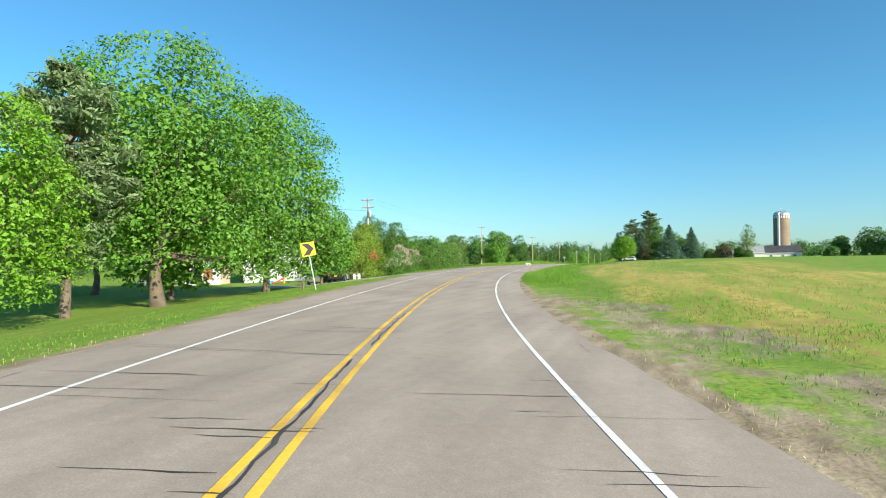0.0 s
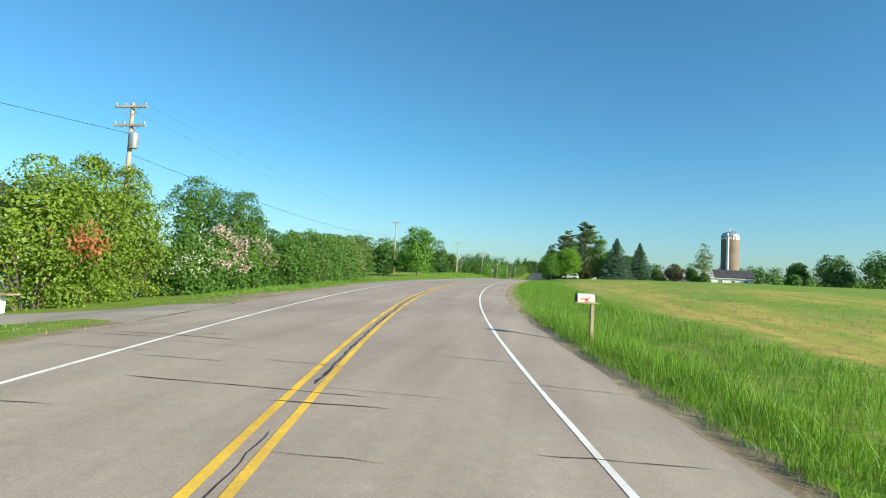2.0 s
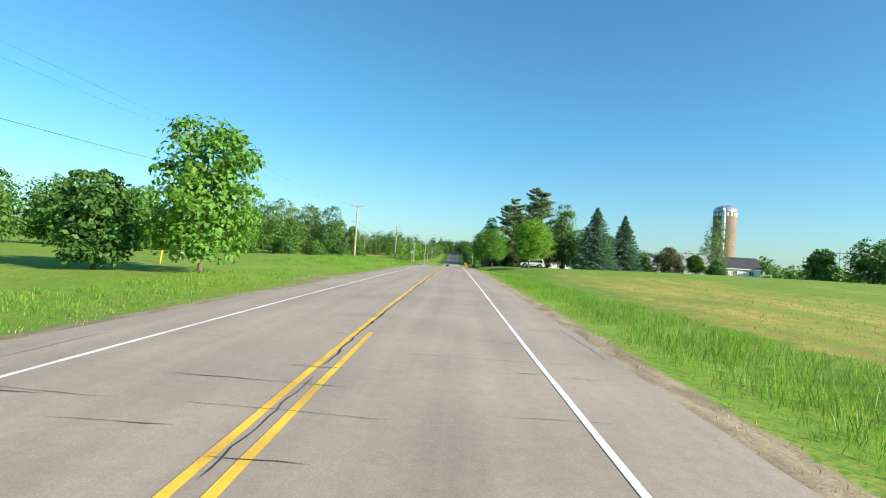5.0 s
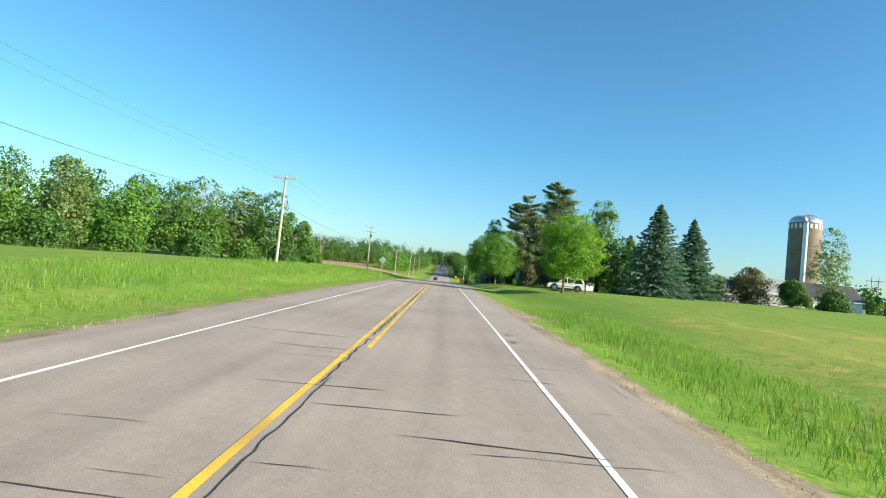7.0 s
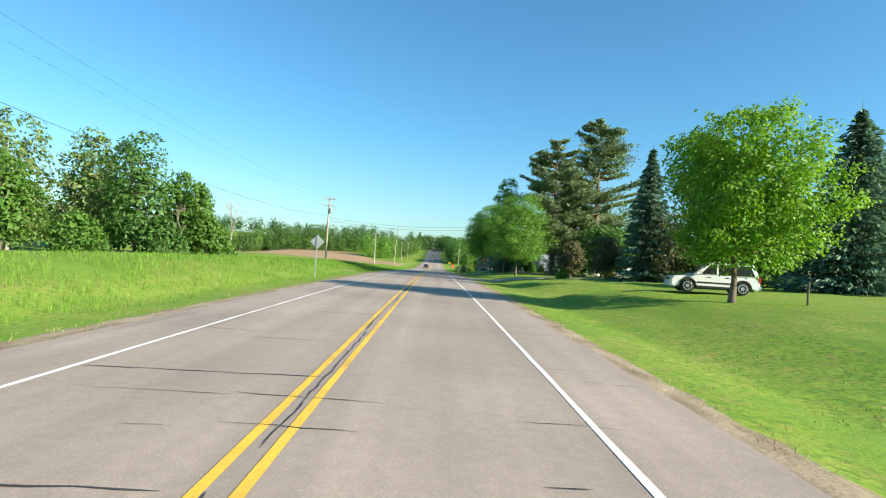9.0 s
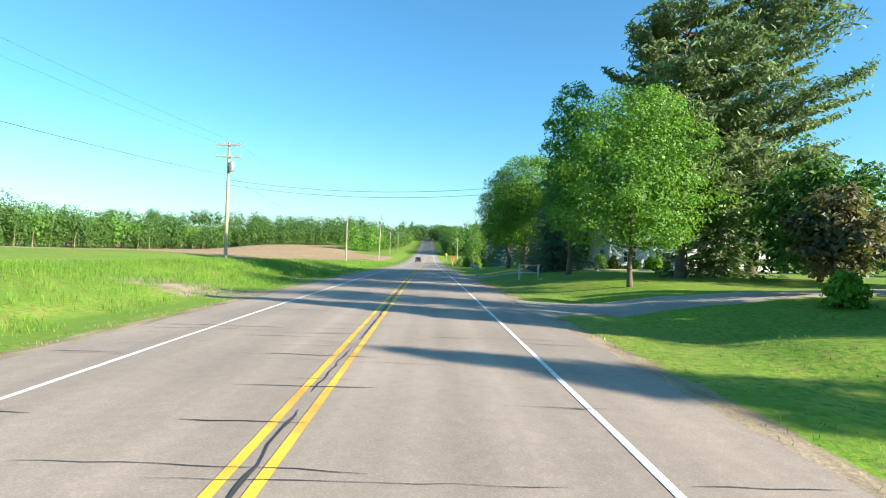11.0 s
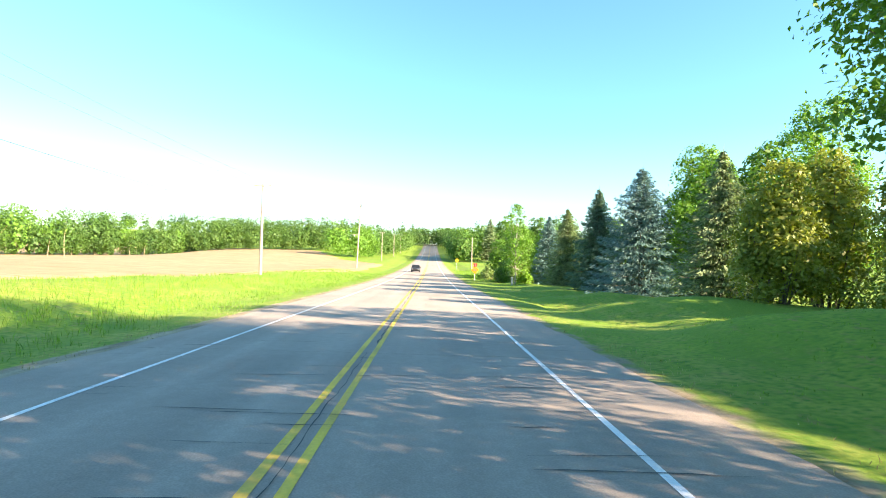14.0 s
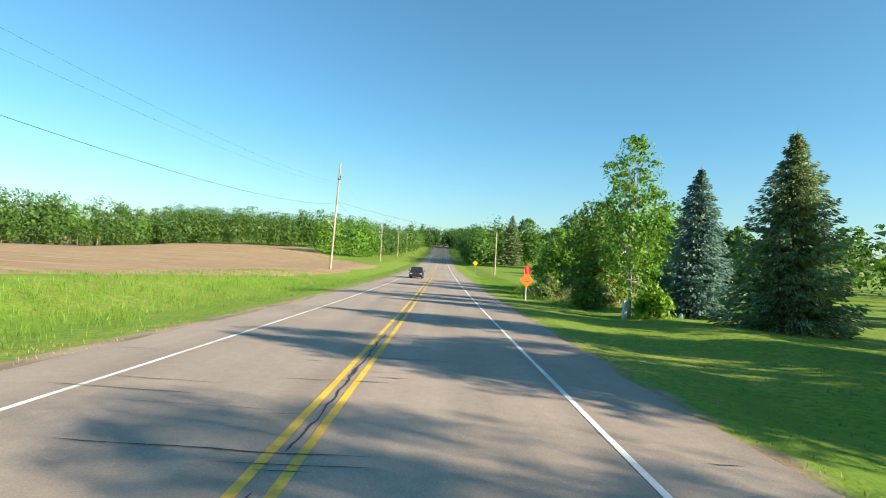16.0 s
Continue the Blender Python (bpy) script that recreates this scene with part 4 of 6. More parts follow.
for i, (x, y, h, r, m) in enumerate([(-22, 114, 3.4, 2.2, GREEN), (-25.5, 109.8, 3.6, 2.6, DEEP), (-30.5, 104.5, 3.8, 3.0, GREEN), (-35, 97, 4.2, 2.8, DEEP), (-40, 86, 4.0, 3.2, GREEN), (-44, 78, 4.4, 3.2, DEEP), (-48.5, 69, 4.4, 3.6, GREEN), (-53, 58, 4.6, 3.8, DEEP)]):
    bush(x, y, h, r, r, 2600, 0.24, m, "dense undergrowth at the copse edge", 280 + i)


def bare_tree(x, y, h, seed):
    rng = random.Random(seed)
    root = thing("dead_tree", "small bare grey tree at the copse edge", "tree", stand(x, y))
    g = Geo()

    def grow(p, d, length, r, depth):
        q = p + d * length
        g.tube([p, (p + q) / 2 + Vector((rng.uniform(-.1, .1), rng.uniform(-.1, .1), 0)), q], [r, r * 0.8, r * 0.55], 5, False)
        if depth:
            for _ in range(3):
                grow(q, (d + Vector((rng.uniform(-.7, .7), rng.uniform(-.7, .7), rng.uniform(-.1, .4)))).normalized(), length * rng.uniform(0.55, 0.75), r * 0.5, depth - 1)

    grow(Vector((0, 0, -0.1)), Vector((0.05, 0, 1)), h * 0.36, 0.12, 4)
    part("trunk", g, PALE_BARK, root)


bare_tree(-21.0, 115.8, 7.4, 3)
bare_tree(-24.6, 111.6, 6.0, 4)

log = thing("fallen_branch", "long pale dead branch leaning at the copse edge", "branch", stand(-38.2, 98.0, 20))
part("stem", Geo().tube([(2.2, 0, 0.05), (0.6, 0.1, 0.5), (-0.9, 0.3, 1.5), (-1.9, 0.5, 4.2)], [0.06, 0.09, 0.10, 0.04], 7), PALE_BARK, log)
part("twig", Geo().tube([(0.6, 0.1, 0.5), (1.2, -0.3, 0.9), (2.3, -0.5, 0.75)], [0.05, 0.03, 0.012], 6), PALE_BARK, log)

# farmstead trees
conifer(31.2, 93.2, 13.6, 6.0, SPRUCE, "tall dark spruce on the farm lawn", 80, sprays=18, size=0.46, gap=0.32)
conifer(39.2, 100.2, 12.6, 5.1, SPRUCE, "dark spruce beside a taller one", 81, sprays=16, size=0.46, gap=0.32)
conifer(21.3, 106, 12.8, 3.3, SPRUCE, "dark green spruce among broadleaved trees", 82, sprays=11, size=0.5, gap=0.36)
bush(45.5, 104.5, 4.6, 1.6, 1.8, 3000, 0.16, PALE, "pale green shrub beside the spruces", 83)
white_pine(24.8, 136.6, 24.0, 5.5, "towering white pine with wind-swept boughs", 84, 0, 0.14, 2.2)
white_pine(17.9, 132.6, 19.5, 4.6, "massive dark pine at the edge of the lawn", 85, 70, 0.16, 2.5)
conifer(21.4, 134.6, 15.5, 4.4, PINE, "dense pine crowded between two taller ones", 87, name="pine_tree", sprays=10, size=0.5, gap=0.4)
broadleaf(15.7, 80.4, 9.3, 3.9, 1.5, 23000, 0.13, LIME, "bright green maple in front of the parked car", 86, trunk=0.15, lobes=110, low=0.5, swept=0.8, shift=0.55)
broadleaf(27.0, 107.5, 15.6, 4.0, 0.8, 8000, 0.21, GREEN, "green broadleaved tree beside a tall pine", 79)
conifer(33.5, 112, 10.5, 3.4, SPRUCE, "dark spruce behind the parked car", 77, sprays=10, size=0.5)
broadleaf(38.5, 116, 9, 4.2, 0.4, 4500, 0.32, DEEP, "dark leafy tree behind the spruces", 78)
broadleaf(23.5, 127.5, 6.8, 4.2, 0.4, 5600, 0.26, DEEP, "dark leafy tree under the tall pines", 89)
for i, (x, y, h, r) in enumerate([(29.5, 103.5, 9.0, 4.0), (36.0, 106.5, 8.5, 4.0)]):
    broadleaf(x, y, h, r, 0.2, 4200, 0.26, DEEP, "dark leafy tree between the spruces", 240 + i)
for i, (x, y, h, r) in enumerate([(19.5, 112.5, 4.6, 2.1), (22.8, 104.5, 6.4, 3.0), (17.0, 117.5, 4.2, 1.7)]):
    broadleaf(x, y, h, r, 0.7, 4200, 0.16, RUSSET, "ornamental tree with russet foliage", 90 + i, trunk=0.08)
for i, (x, y, h, r, m) in enumerate([(15.5, 115, 1.3, 0.8, LIME), (21, 116, 1.2, 1.0, OLIVE)]):
    bush(x, y, h, r, r, 900, 0.14, m, "small rounded garden shrub", 94 + i)
for i, (x, y, h, r, m) in enumerate([(50.8, 105, 6.0, 4.2, RUSSET), (55.4, 101, 4.4, 2.6, GREEN), (57, 94, 2.8, 2.4, DEEP), (47, 112, 4.2, 2.6, DEEP)]):
    bush(x, y, h, r, r, 6500, 0.19, m, "large purple-leaved shrub by the barn" if m is RUSSET else "large green shrub in the farmyard", 96 + i)
broadleaf(57.4, 96, 12.0, 3.1, 1.0, 4600, 0.16, PALE, "airy grey-green willow in front of the silo", 101, bark=PALE_BARK, trunk=0.16, spread=0.75, lobes=90)
for i, (x, y, h, r, m) in enumerate([(98, 106, 12, 6, DEEP), (108, 99, 13, 6, GREEN), (118, 106, 12, 6, DEEP), (128, 96, 11, 5, GREEN), (90, 112, 9, 3.2, GREEN), (140, 92, 12, 6, DEEP), (84, 99, 4, 2.2, GREEN)]):
    broadleaf(x, y, h * 0.9, r * 1.1, 0.2, 3000, 0.42, FAR_DEEP if m is DEEP else FAR_GREEN, "leafy tree beyond the hay field", 104 + i)
# lawn and drive trees
broadleaf(11.9, 125.2, 10.4, 4.3, 1.9, 29000, 0.11, MAPLE, "bright maple beside a gravel driveway", 116, trunk=0.13, lobes=110, low=0.42, swept=0.45)
broadleaf(11.9, 137.9, 14.5, 2.6, 3.0, 10000, 0.15, MAPLE, "tall ash tree with a forked trunk on the lawn", 117, trunk=0.16, lobes=60)
white_pine(23.2, 143.6, 16.0, 5.0, "dark pine overhanging the lawn", 124, 100, 0.2, 1.7)
broadleaf(18.8, 164.5, 8.0, 3.4, 0.4, 5500, 0.26, DEEP, "dark leafy tree beside the house", 114)
conifer(13.2, 148.0, 10.8, 3.8, SPRUCE, "dense dark blue-green spruce beside the lawn sign", 119, sprays=18, size=0.23, gap=0.3, reps=4, slim=0.18)
broadleaf(12.0, 157.3, 12.4, 5.1, 2.3, 30000, 0.135, MAPLE, "spreading maple in a row along the lawn", 121, trunk=0.24, lobes=130, low=0.45)
broadleaf(22.0, 167.8, 12.6, 3.6, 1.5, 5000, 0.22, GREEN, "green tree between the house and the hedge", 123, trunk=0.18)
broadleaf(11.1, 164.2, 10.6, 4.4, 2.4, 30000, 0.112, MAPLE, "maple with sunlit gaps in its crown", 122, trunk=0.22, lobes=110, low=0.5, swept=0.25)
for i, (x, y, h, rx, ry, m) in enumerate([(19.0, 176, 6.4, 2.3, 2.6, GOLD), (17.0, 182, 6.8, 2.3, 2.6, GOLD), (20.4, 183.5, 8.0, 2.4, 2.6, GOLD), (23.4, 177, 5.4, 2.4, 2.6, GOLD), (28, 184, 5.2, 2.4, 2.6, OLIVE), (28.4, 177.5, 4.4, 2.7, 2.6, GOLD)]):
    bush(x, y, h, rx, ry, 12000 if i < 3 else 5600, 0.125 if i < 3 else 0.18, m, "yellow-green cedar in an overgrown hedge", 125 + i, name="cedar_shrub", group="old cedar hedge", clumps=16)
for i, (x, y, h, r, m) in enumerate([(21.9, 199.4, 12.0, 3.0, MAPLE), (24.5, 190, 12.6, 3.4, MAPLE), (27, 199, 12, 3.6, GREEN), (25.5, 206, 13, 3.6, MAPLE), (30, 212, 12, 4, GREEN), (33, 227, 9, 3.6, MAPLE), (37.5, 232, 8, 3.4, GREEN)]):
    broadleaf(x, y, h, r, 0.4, 15000 if i < 2 else 4000, 0.135 if i < 2 else 0.3, m, "leafy tree behind the spruces", 132 + i, trunk=0.14)
conifer(18.6, 190.0, 9.4, 4.1, PINE, "yellow-green spruce at the edge of the lawn", 139, sprays=17, size=0.24, reps=5, slim=0.18)
conifer(17.6, 200.2, 10.3, 4.9, BLUE, "silvery blue spruce with full boughs", 140, sprays=20, size=0.25, droop=0.34, power=0.72, reps=5, slim=0.18)
conifer(17.2, 210.2, 9.9, 3.3, SPRUCE, "dark green spruce in a row", 141, power=0.7, gap=0.3, sprays=18, size=0.23, reps=5, slim=0.17, group="row of spruces")
conifer(16.7, 220.2, 8.9, 3.1, PINE, "sunlit spruce in a row", 142, power=0.7, gap=0.3, sprays=18, size=0.23, reps=5, slim=0.17, group="row of spruces")
conifer(16.3, 228.4, 8.9, 2.7, BLUE, "slim pale spruce in a row", 143, power=0.7, gap=0.3, sprays=16, size=0.26, group="row of spruces")
broadleaf(11.8, 226.5, 10.2, 2.1, 0.8, 5600, 0.13, MAPLE, "slender poplar with sparse shimmering leaves", 144, bark=PALE_BARK, trunk=0.11, lobes=70, spread=0.8)
for i, (x, y, h, r, m) in enumerate([(14.6, 244, 8.6, 2.9, GREEN), (18.6, 239.5, 8.0, 2.9, MAPLE), (13.0, 251, 6.6, 2.5, MAPLE), (21.5, 249, 9.4, 3.4, DEEP), (17.5, 256, 8.4, 3.2, GREEN)]):
    broadleaf(x, y, h, r, 0.3, 4200, 0.2, m, "leafy tree in the thicket beyond the lawn", 250 + i, trunk=0.1)
for i, (x, y, h, r, m) in enumerate([(9.4, 237.5, 2.1, 1.2, PALE), (10.6, 231.0, 2.2, 1.3, GREEN), (13.6, 236.5, 2.8, 1.6, OLIVE), (12.0, 242.5, 2.6, 1.6, SAGE), (14.6, 229.6, 2.2, 1.2, GREEN)]):
    bush(x, y, h, r, r, 1500, 0.13, m, "straggling pale shrub in the ditch" if m is PALE else "green shrub in the thicket by the ditch", 260 + i)
for i, (x, y, h, r, m) in enumerate([(12.4, 233, 1.6, 1.0, PALE), (12.8, 225.5, 1.9, 1.1, LIME), (15.6, 243, 2.0, 1.5, OLIVE), (16.5, 250, 2.6, 1.9, LIME), (19, 254, 3.8, 2.4, MAPLE)]):
    bush(x, y, h, r, r, 1300, 0.16, m, "weedy green shrub in the ditch", 150 + i)
for i, (x, y, h, r, m) in enumerate([(34, 412, 18, 6, GREEN), (44, 383, 19, 6.5, DEEP), (52, 372, 20, 7, DEEP), (38, 300, 9, 4, GREEN), (48, 300, 14, 6, DEEP), (42, 275, 9, 4, DEEP)]):
    broadleaf(x, y, h, r, 0.5, 3600, 0.52, m, "leafy tree beyond the shed", 160 + i)
for i, (x, y, h, r, m) in enumerate([(22, 268, 3.6, 2.2, LIME), (31, 333, 6.8, 4.4, MAPLE), (26, 328, 4.6, 3.2, GREEN)]):
    bush(x, y, h, r, r, 3000, 0.24, m, "wide leafy shrub on the far lawn", 290 + i)
conifer(27, 405, 18.7, 5.6, PINE, "tall old spruce far down the road", 170, sprays=9, size=0.8, gap=0.42, power=0.7)


def woods(name, spots, label, seed, mat=WOODS, leaves=230, coarse=1.0, base=0.04):
    """Far woodland: broad crowns of padded foliage that reach down to the undergrowth, as one body."""
    rng = np.random.default_rng(seed)
    quads = []
    for x, y, z, h, r in spots:
        pts, d, k, _ = crown_points(rng, leaves, h, r * 1.15, r * 1.15, h * base, 16 + leaves // 40, False, 1.25, 0.5, 0.05, 2.4)
        quads.append(leaf_quads(rng, pts + [x, y, z], d, (0.018 * h + 0.23) * coarse * k, 1.5, 1.1))
    ob = quads_mesh(name, np.concatenate(quads), mat)
    tagged(ob, label, "woods", kind="stuff")


rngw = random.Random(21)


def row(n, s0, s1, l0, l1, h0, h1, depth):
    out = []
    for i in range(n):
        u = (i + rngw.random()) / n
        s, l = s0 + (s1 - s0) * u, l0 + (l1 - l0) * u
        l += math.copysign(rngw.random() ** 1.5 * depth, l)
        x, y, _ = spot(s, l)
        h = h0 + (h1 - h0) * rngw.random() ** 1.3
        out.append((x, y, land(s, l) - 0.2, h, h * rngw.uniform(0.28, 0.44)))
    return out


edge = row(44, 292, 394, -158, -104, 9, 18, 7) + row(12, 395, 442, -107, -98, 10, 15, 8)
woods("woodland", edge[::2], "green wall of tall woodland beside the ploughed field", 1, WOODS, 1250, 0.9, 0.05)
woods("woodland", edge[1::4], "bright young trees in the woodland edge", 18, MAPLE, 1250, 0.9, 0.05)
woods("woodland", edge[3::4], "dark blue-green trees in the woodland edge", 19, FAR_DEEP, 1250, 0.9, 0.05)
stems = Geo()
for x, y, z, h, r in edge[::3]:
    fx, fy = x + rngw.uniform(-1, 1) * r * 0.5, y - 0.8 * r
    stems.tube([(fx, fy, z - 0.3), (fx + rngw.uniform(-0.3, 0.3), fy, z + h * 0.3), (x, y, z + h * 0.7)], [0.13, 0.10, 0.05], 6, False)
tagged(part("tree_stems", stems, POST_WOOD), "pale slender stems along the woodland edge", "tree stems", kind="stuff")
woods("undergrowth", row(60, 290, 442, -155, -98, 2.4, 5.2, 4), "leafy undergrowth along the woodland edge", 17, FAR_GREEN, 330, 1.0)
woods("woodland", row(22, 280, 330, -190, -152, 18, 24, 24) + row(20, 332, 400, -152, -118, 15, 20, 22), "taller mixed trees behind the woodland edge", 12, FAR_GREEN, 420, 1.25)
woods("woodland", row(34, 404, 442, -100, -44, 9, 15, 7) + row(26, 450, 455, -110, -36, 14, 18, 16), "green wall of woodland at the end of the field", 8, WOODS, 620, 1.05)
woods("woodland", row(12, 392, 416, -36, -24, 12, 16, 6), "bright leafy trees at the field corner", 14, MAPLE, 620)
woods("woodland", row(16, 420, 470, -22, -17, 10, 14, 8) + row(40, 448, 690, -14, -12, 11, 15, 6), "trees crowding the far road", 2, WOODS, 260)
woods("woodland", row(22, 385, 440, 12, 11, 10, 15, 8), "sunlit trees beside the far road", 15, FAR_GREEN, 420, 1.3)
woods("woodland", row(66, 428, 690, 15, 12, 13, 17, 6) + row(40, 400, 700, 20, 24, 14, 19, 40) + row(30, 470, 700, -20, -24, 11, 16, 40), "dark trees shading the far road", 9, FAR_DEEP, 240, 1.5)
woods("woodland", row(30, 640, 652, -16, 16, 13, 17, 6) + row(20, 690, 702, -16, 16, 14, 19, 8) + row(60, 690, 760, -16, -320, 15, 21, 60) + row(60, 690, 760, 16, 320, 15, 21, 60), "wooded skyline on the far hill", 3, FAR_DEEP, 220, 1.8)
woods("woodland", row(60, 60, 340, -350, -380, 12, 18, 60), "woodland beyond the copse", 6, WOODS, 220, 2.3)
woods("woodland", [(x, y, 0.5, rngw.uniform(9, 14), rngw.uniform(3, 5)) for x, y in [(rngw.uniform(60, 330), rngw.uniform(210, 330)) for _ in range(130)]], "distant tree line behind the farm", 4, FAR_DEEP, 200, 2.0)
woods("woodland", [(x, y, 0.3, rngw.uniform(4, 7), rngw.uniform(2.5, 4)) for x, y in [(rngw.uniform(50, 80), rngw.uniform(228, 280)) for _ in range(26)]], "young trees behind the row of spruces", 10, WOODS, 260)
woods("woodland", [(x, y, 0.0, rngw.uniform(8, 13), rngw.uniform(3, 5)) for x, y in [(rngw.uniform(220, 420), rngw.uniform(-40, 200)) for _ in range(100)]], "distant tree line across the hay field", 5, FAR_DEEP, 200, 2.0)
woods("woodland", [(x, y, -2.0, rngw.uniform(9, 14), rngw.uniform(3, 5)) for x, y in [(rngw.uniform(-150, -62), rngw.uniform(-75, -5)) for _ in range(60)]], "trees behind the roadside shrubs", 7, WOODS, 160)


woods("woodland", [(x, y, height(x, y) - 0.2, rngw.uniform(8, 12), rngw.uniform(3, 4.4)) for x, y in [(-50 - 0.42 * k - rngw.uniform(0, 10), 122 - 1.7 * k) for k in range(46)]], "thicket of young trees filling the copse", 16, MAPLE, 300)


def grass(name, label, seed, n, s0, s1, l0, l1, h0, h1, mat=BLADES, blade=0.02, m=4):
    """Loose tufts of upright blades; blades are narrow folded pieces."""
    rng = np.random.default_rng(seed)
    s, l = rng.uniform(s0, s1, n), l0 + (l1 - l0) * rng.uniform(0, 1, n)
    keep = np.array([noise.noise(Vector((a * 0.3, b * 0.5, seed))) > -0.28 for a, b in zip(s, l)])
    s, l = s[keep], l[keep]
    base = np.array([(*spot(a, b)[:2], land(a, b) - 0.02) for a, b in zip(s, l)])
    b = np.repeat(base, m, 0) + np.concatenate([rng.normal(size=(len(base) * m, 2)) * 0.09, np.zeros((len(base) * m, 1))], 1)
    u, e = np.repeat((l - l0) / (l1 - l0), m), np.repeat(np.minimum(s - s0, s1 - s), m)
    h = (rng.uniform(h0, h1, len(b)) * (0.35 + 0.65 * np.sin(math.pi * np.clip(u, 0, 1)) ** 0.7) * np.clip(0.25 + e / 14, 0, 1))[:, None]
    a = rng.uniform(0, 6.28, len(b))
    side = np.stack([np.cos(a), np.sin(a), 0 * a], 1) * blade
    tip = np.concatenate([rng.normal(size=(len(b), 2)) * 0.28, np.ones((len(b), 1))], 1) * h
    mid = tip * [0.35, 0.35, 0.55]
    ob = quads_mesh(name, np.stack([b - side, b + mid - side * 0.8, b + tip, b + mid + side * 0.8], 1), mat)
    tagged(ob, label, "grass", kind="stuff")


grass("tall_grass", "tall sunlit grass on the field verge", 1, 11500, -92, 56, 6.5, 12, 0.22, 0.58, blade=0.0085, m=6)
grass("tall_grass", "thick overhanging grass along the asphalt edge", 15, 2600, -88, -58, 5.7, 7.6, 0.3, 0.66, blade=0.007, m=7)
grass("tall_grass", "uncut grass on the sloping bank", 2, 11000, 20, 160, -7.0, -17, 0.2, 0.52, blade=0.010, m=5)
grass("tall_grass", "uncut grass between road and ploughed field", 3, 9800, 120, 262, -6.6, -17, 0.15, 0.5, blade=0.011)
grass("tall_grass", "grass at the foot of the roadside shrubs", 4, 5000, -66, 20, -6.4, -12, 0.08, 0.3, blade=0.014)
grass("tall_grass", "rough grass and weeds on the stony verge", 5, 5000, -150, -88, 7.0, 14, 0.04, 0.2, blade=0.011)
grass("tall_grass", "rough grass along the ditch", 6, 3500, 226, 300, 6.6, 12, 0.1, 0.32, blade=0.014)
grass("dry_weeds", "pale dry weeds standing in the ditch", 9, 1500, 232, 252, 9.0, 14.5, 0.6, 1.7, STRAW, 0.012)
grass("tall_weeds", "tall green weeds in the ditch", 10, 1500, 230, 262, 8.6, 15, 0.4, 1.3, BLADES, 0.016)
grass("stubble", "cut straw stubble on the hay field", 11, 8500, -135, 40, 10.5, 30, 0.05, 0.2, STRAW, 0.012, 3)
grass("hay_grass", "regrowing grass between the stubble rows", 12, 6500, -135, 45, 9.5, 34, 0.06, 0.24, BLADES, 0.012, 3)
for side, seed in ((1, 13), (-1, 14)):
    grass("dead_thatch", "dead straw-coloured thatch along the asphalt edge", seed, 4200, -150, 260, side * 5.35, side * 6.7, 0.04, 0.13, STRAW, 0.008, 3)
grass("lawn_grass", "mown lawn grass on the verge", 7, 4000, 40, 225, 6.2, 13, 0.04, 0.11, blade=0.012)
grass("lawn_grass", "mown lawn grass of the yard", 8, 4500, -130, -66, -6.0, -13, 0.04, 0.12, blade=0.012)

# ---- poles and wires ----


def utility_pole(x, y, h, label, arm=1.2, can=False, lean=0.0, turn=0.0, twin=False):
    root = thing("utility_pole", label, "utility pole", stand(x, y, turn), "poles along the road")
    g = Geo().tube([(0, 0, -0.3), (lean * 0.5, 0, h * 0.5), (lean, 0, h)], [0.16, 0.14, 0.10], 12)
    part("post", g, POLE_WOOD, root, smooth=True)
    if arm:
        for z in ([h - 0.25, h - 1.3] if twin else [h - 0.25]):
            g = Geo().box(-arm + lean, -0.05, z - 0.06, arm + lean, 0.05, z + 0.06)
            part("crossarm", g, POLE_WOOD, root, bevel=0.01, at=pose(0, -0.14, 0))
            for ix in (-arm * 0.92, -arm * 0.35, arm * 0.92):
                part("insulator", Geo().tube([(ix + lean, -0.14, z + 0.06), (ix + lean, -0.14, z + 0.11), (ix + lean, -0.14, z + 0.12), (ix + lean, -0.14, z + 0.22)], [0.03, 0.03, 0.06, 0.04], 8), GALV, root)
            for sg in (-1, 1):
                part("brace", Geo().tube([(lean, -0.12, z - 0.6), (sg * arm * 0.55 + lean, -0.12, z - 0.05)], 0.016, 6), GALV, root)
    if lean:
        part("side_arm", Geo().box(-1.25 + lean * 0.45, -0.05, 7.05, lean * 0.45, 0.05, 7.17), POLE_WOOD, root, bevel=0.01, at=pose(0, -0.17, 0))
        part("brace", Geo().tube([(-0.95 + lean * 0.45, -0.17, 7.05), (lean * 0.42 - 0.12, -0.15, 6.0)], 0.02, 6), GALV, root)
        part("insulator", Geo().tube([(lean * 0.86 - 0.2, -0.1, h * 0.85), (lean * 0.86 + 0.2, -0.1, h * 0.85), (lean * 0.86 + 0.2, -0.1, h * 0.85 + 0.5)], 0.1, 8), BLACK, root, "dark insulator fitting")
    if can:
        part("transformer", Geo().tube([(0.32, -0.1, h - 2.6), (0.32, -0.1, h - 2.55), (0.32, -0.1, h - 1.75), (0.32, -0.1, h - 1.68)], [0.2, 0.23, 0.23, 0.12], 14), GALV, root, "grey transformer can", smooth=True)
        part("bracket", Geo().box(0, -0.14, h - 2.3, 0.3, -0.06, h - 2.2), STEEL, root)
    return root


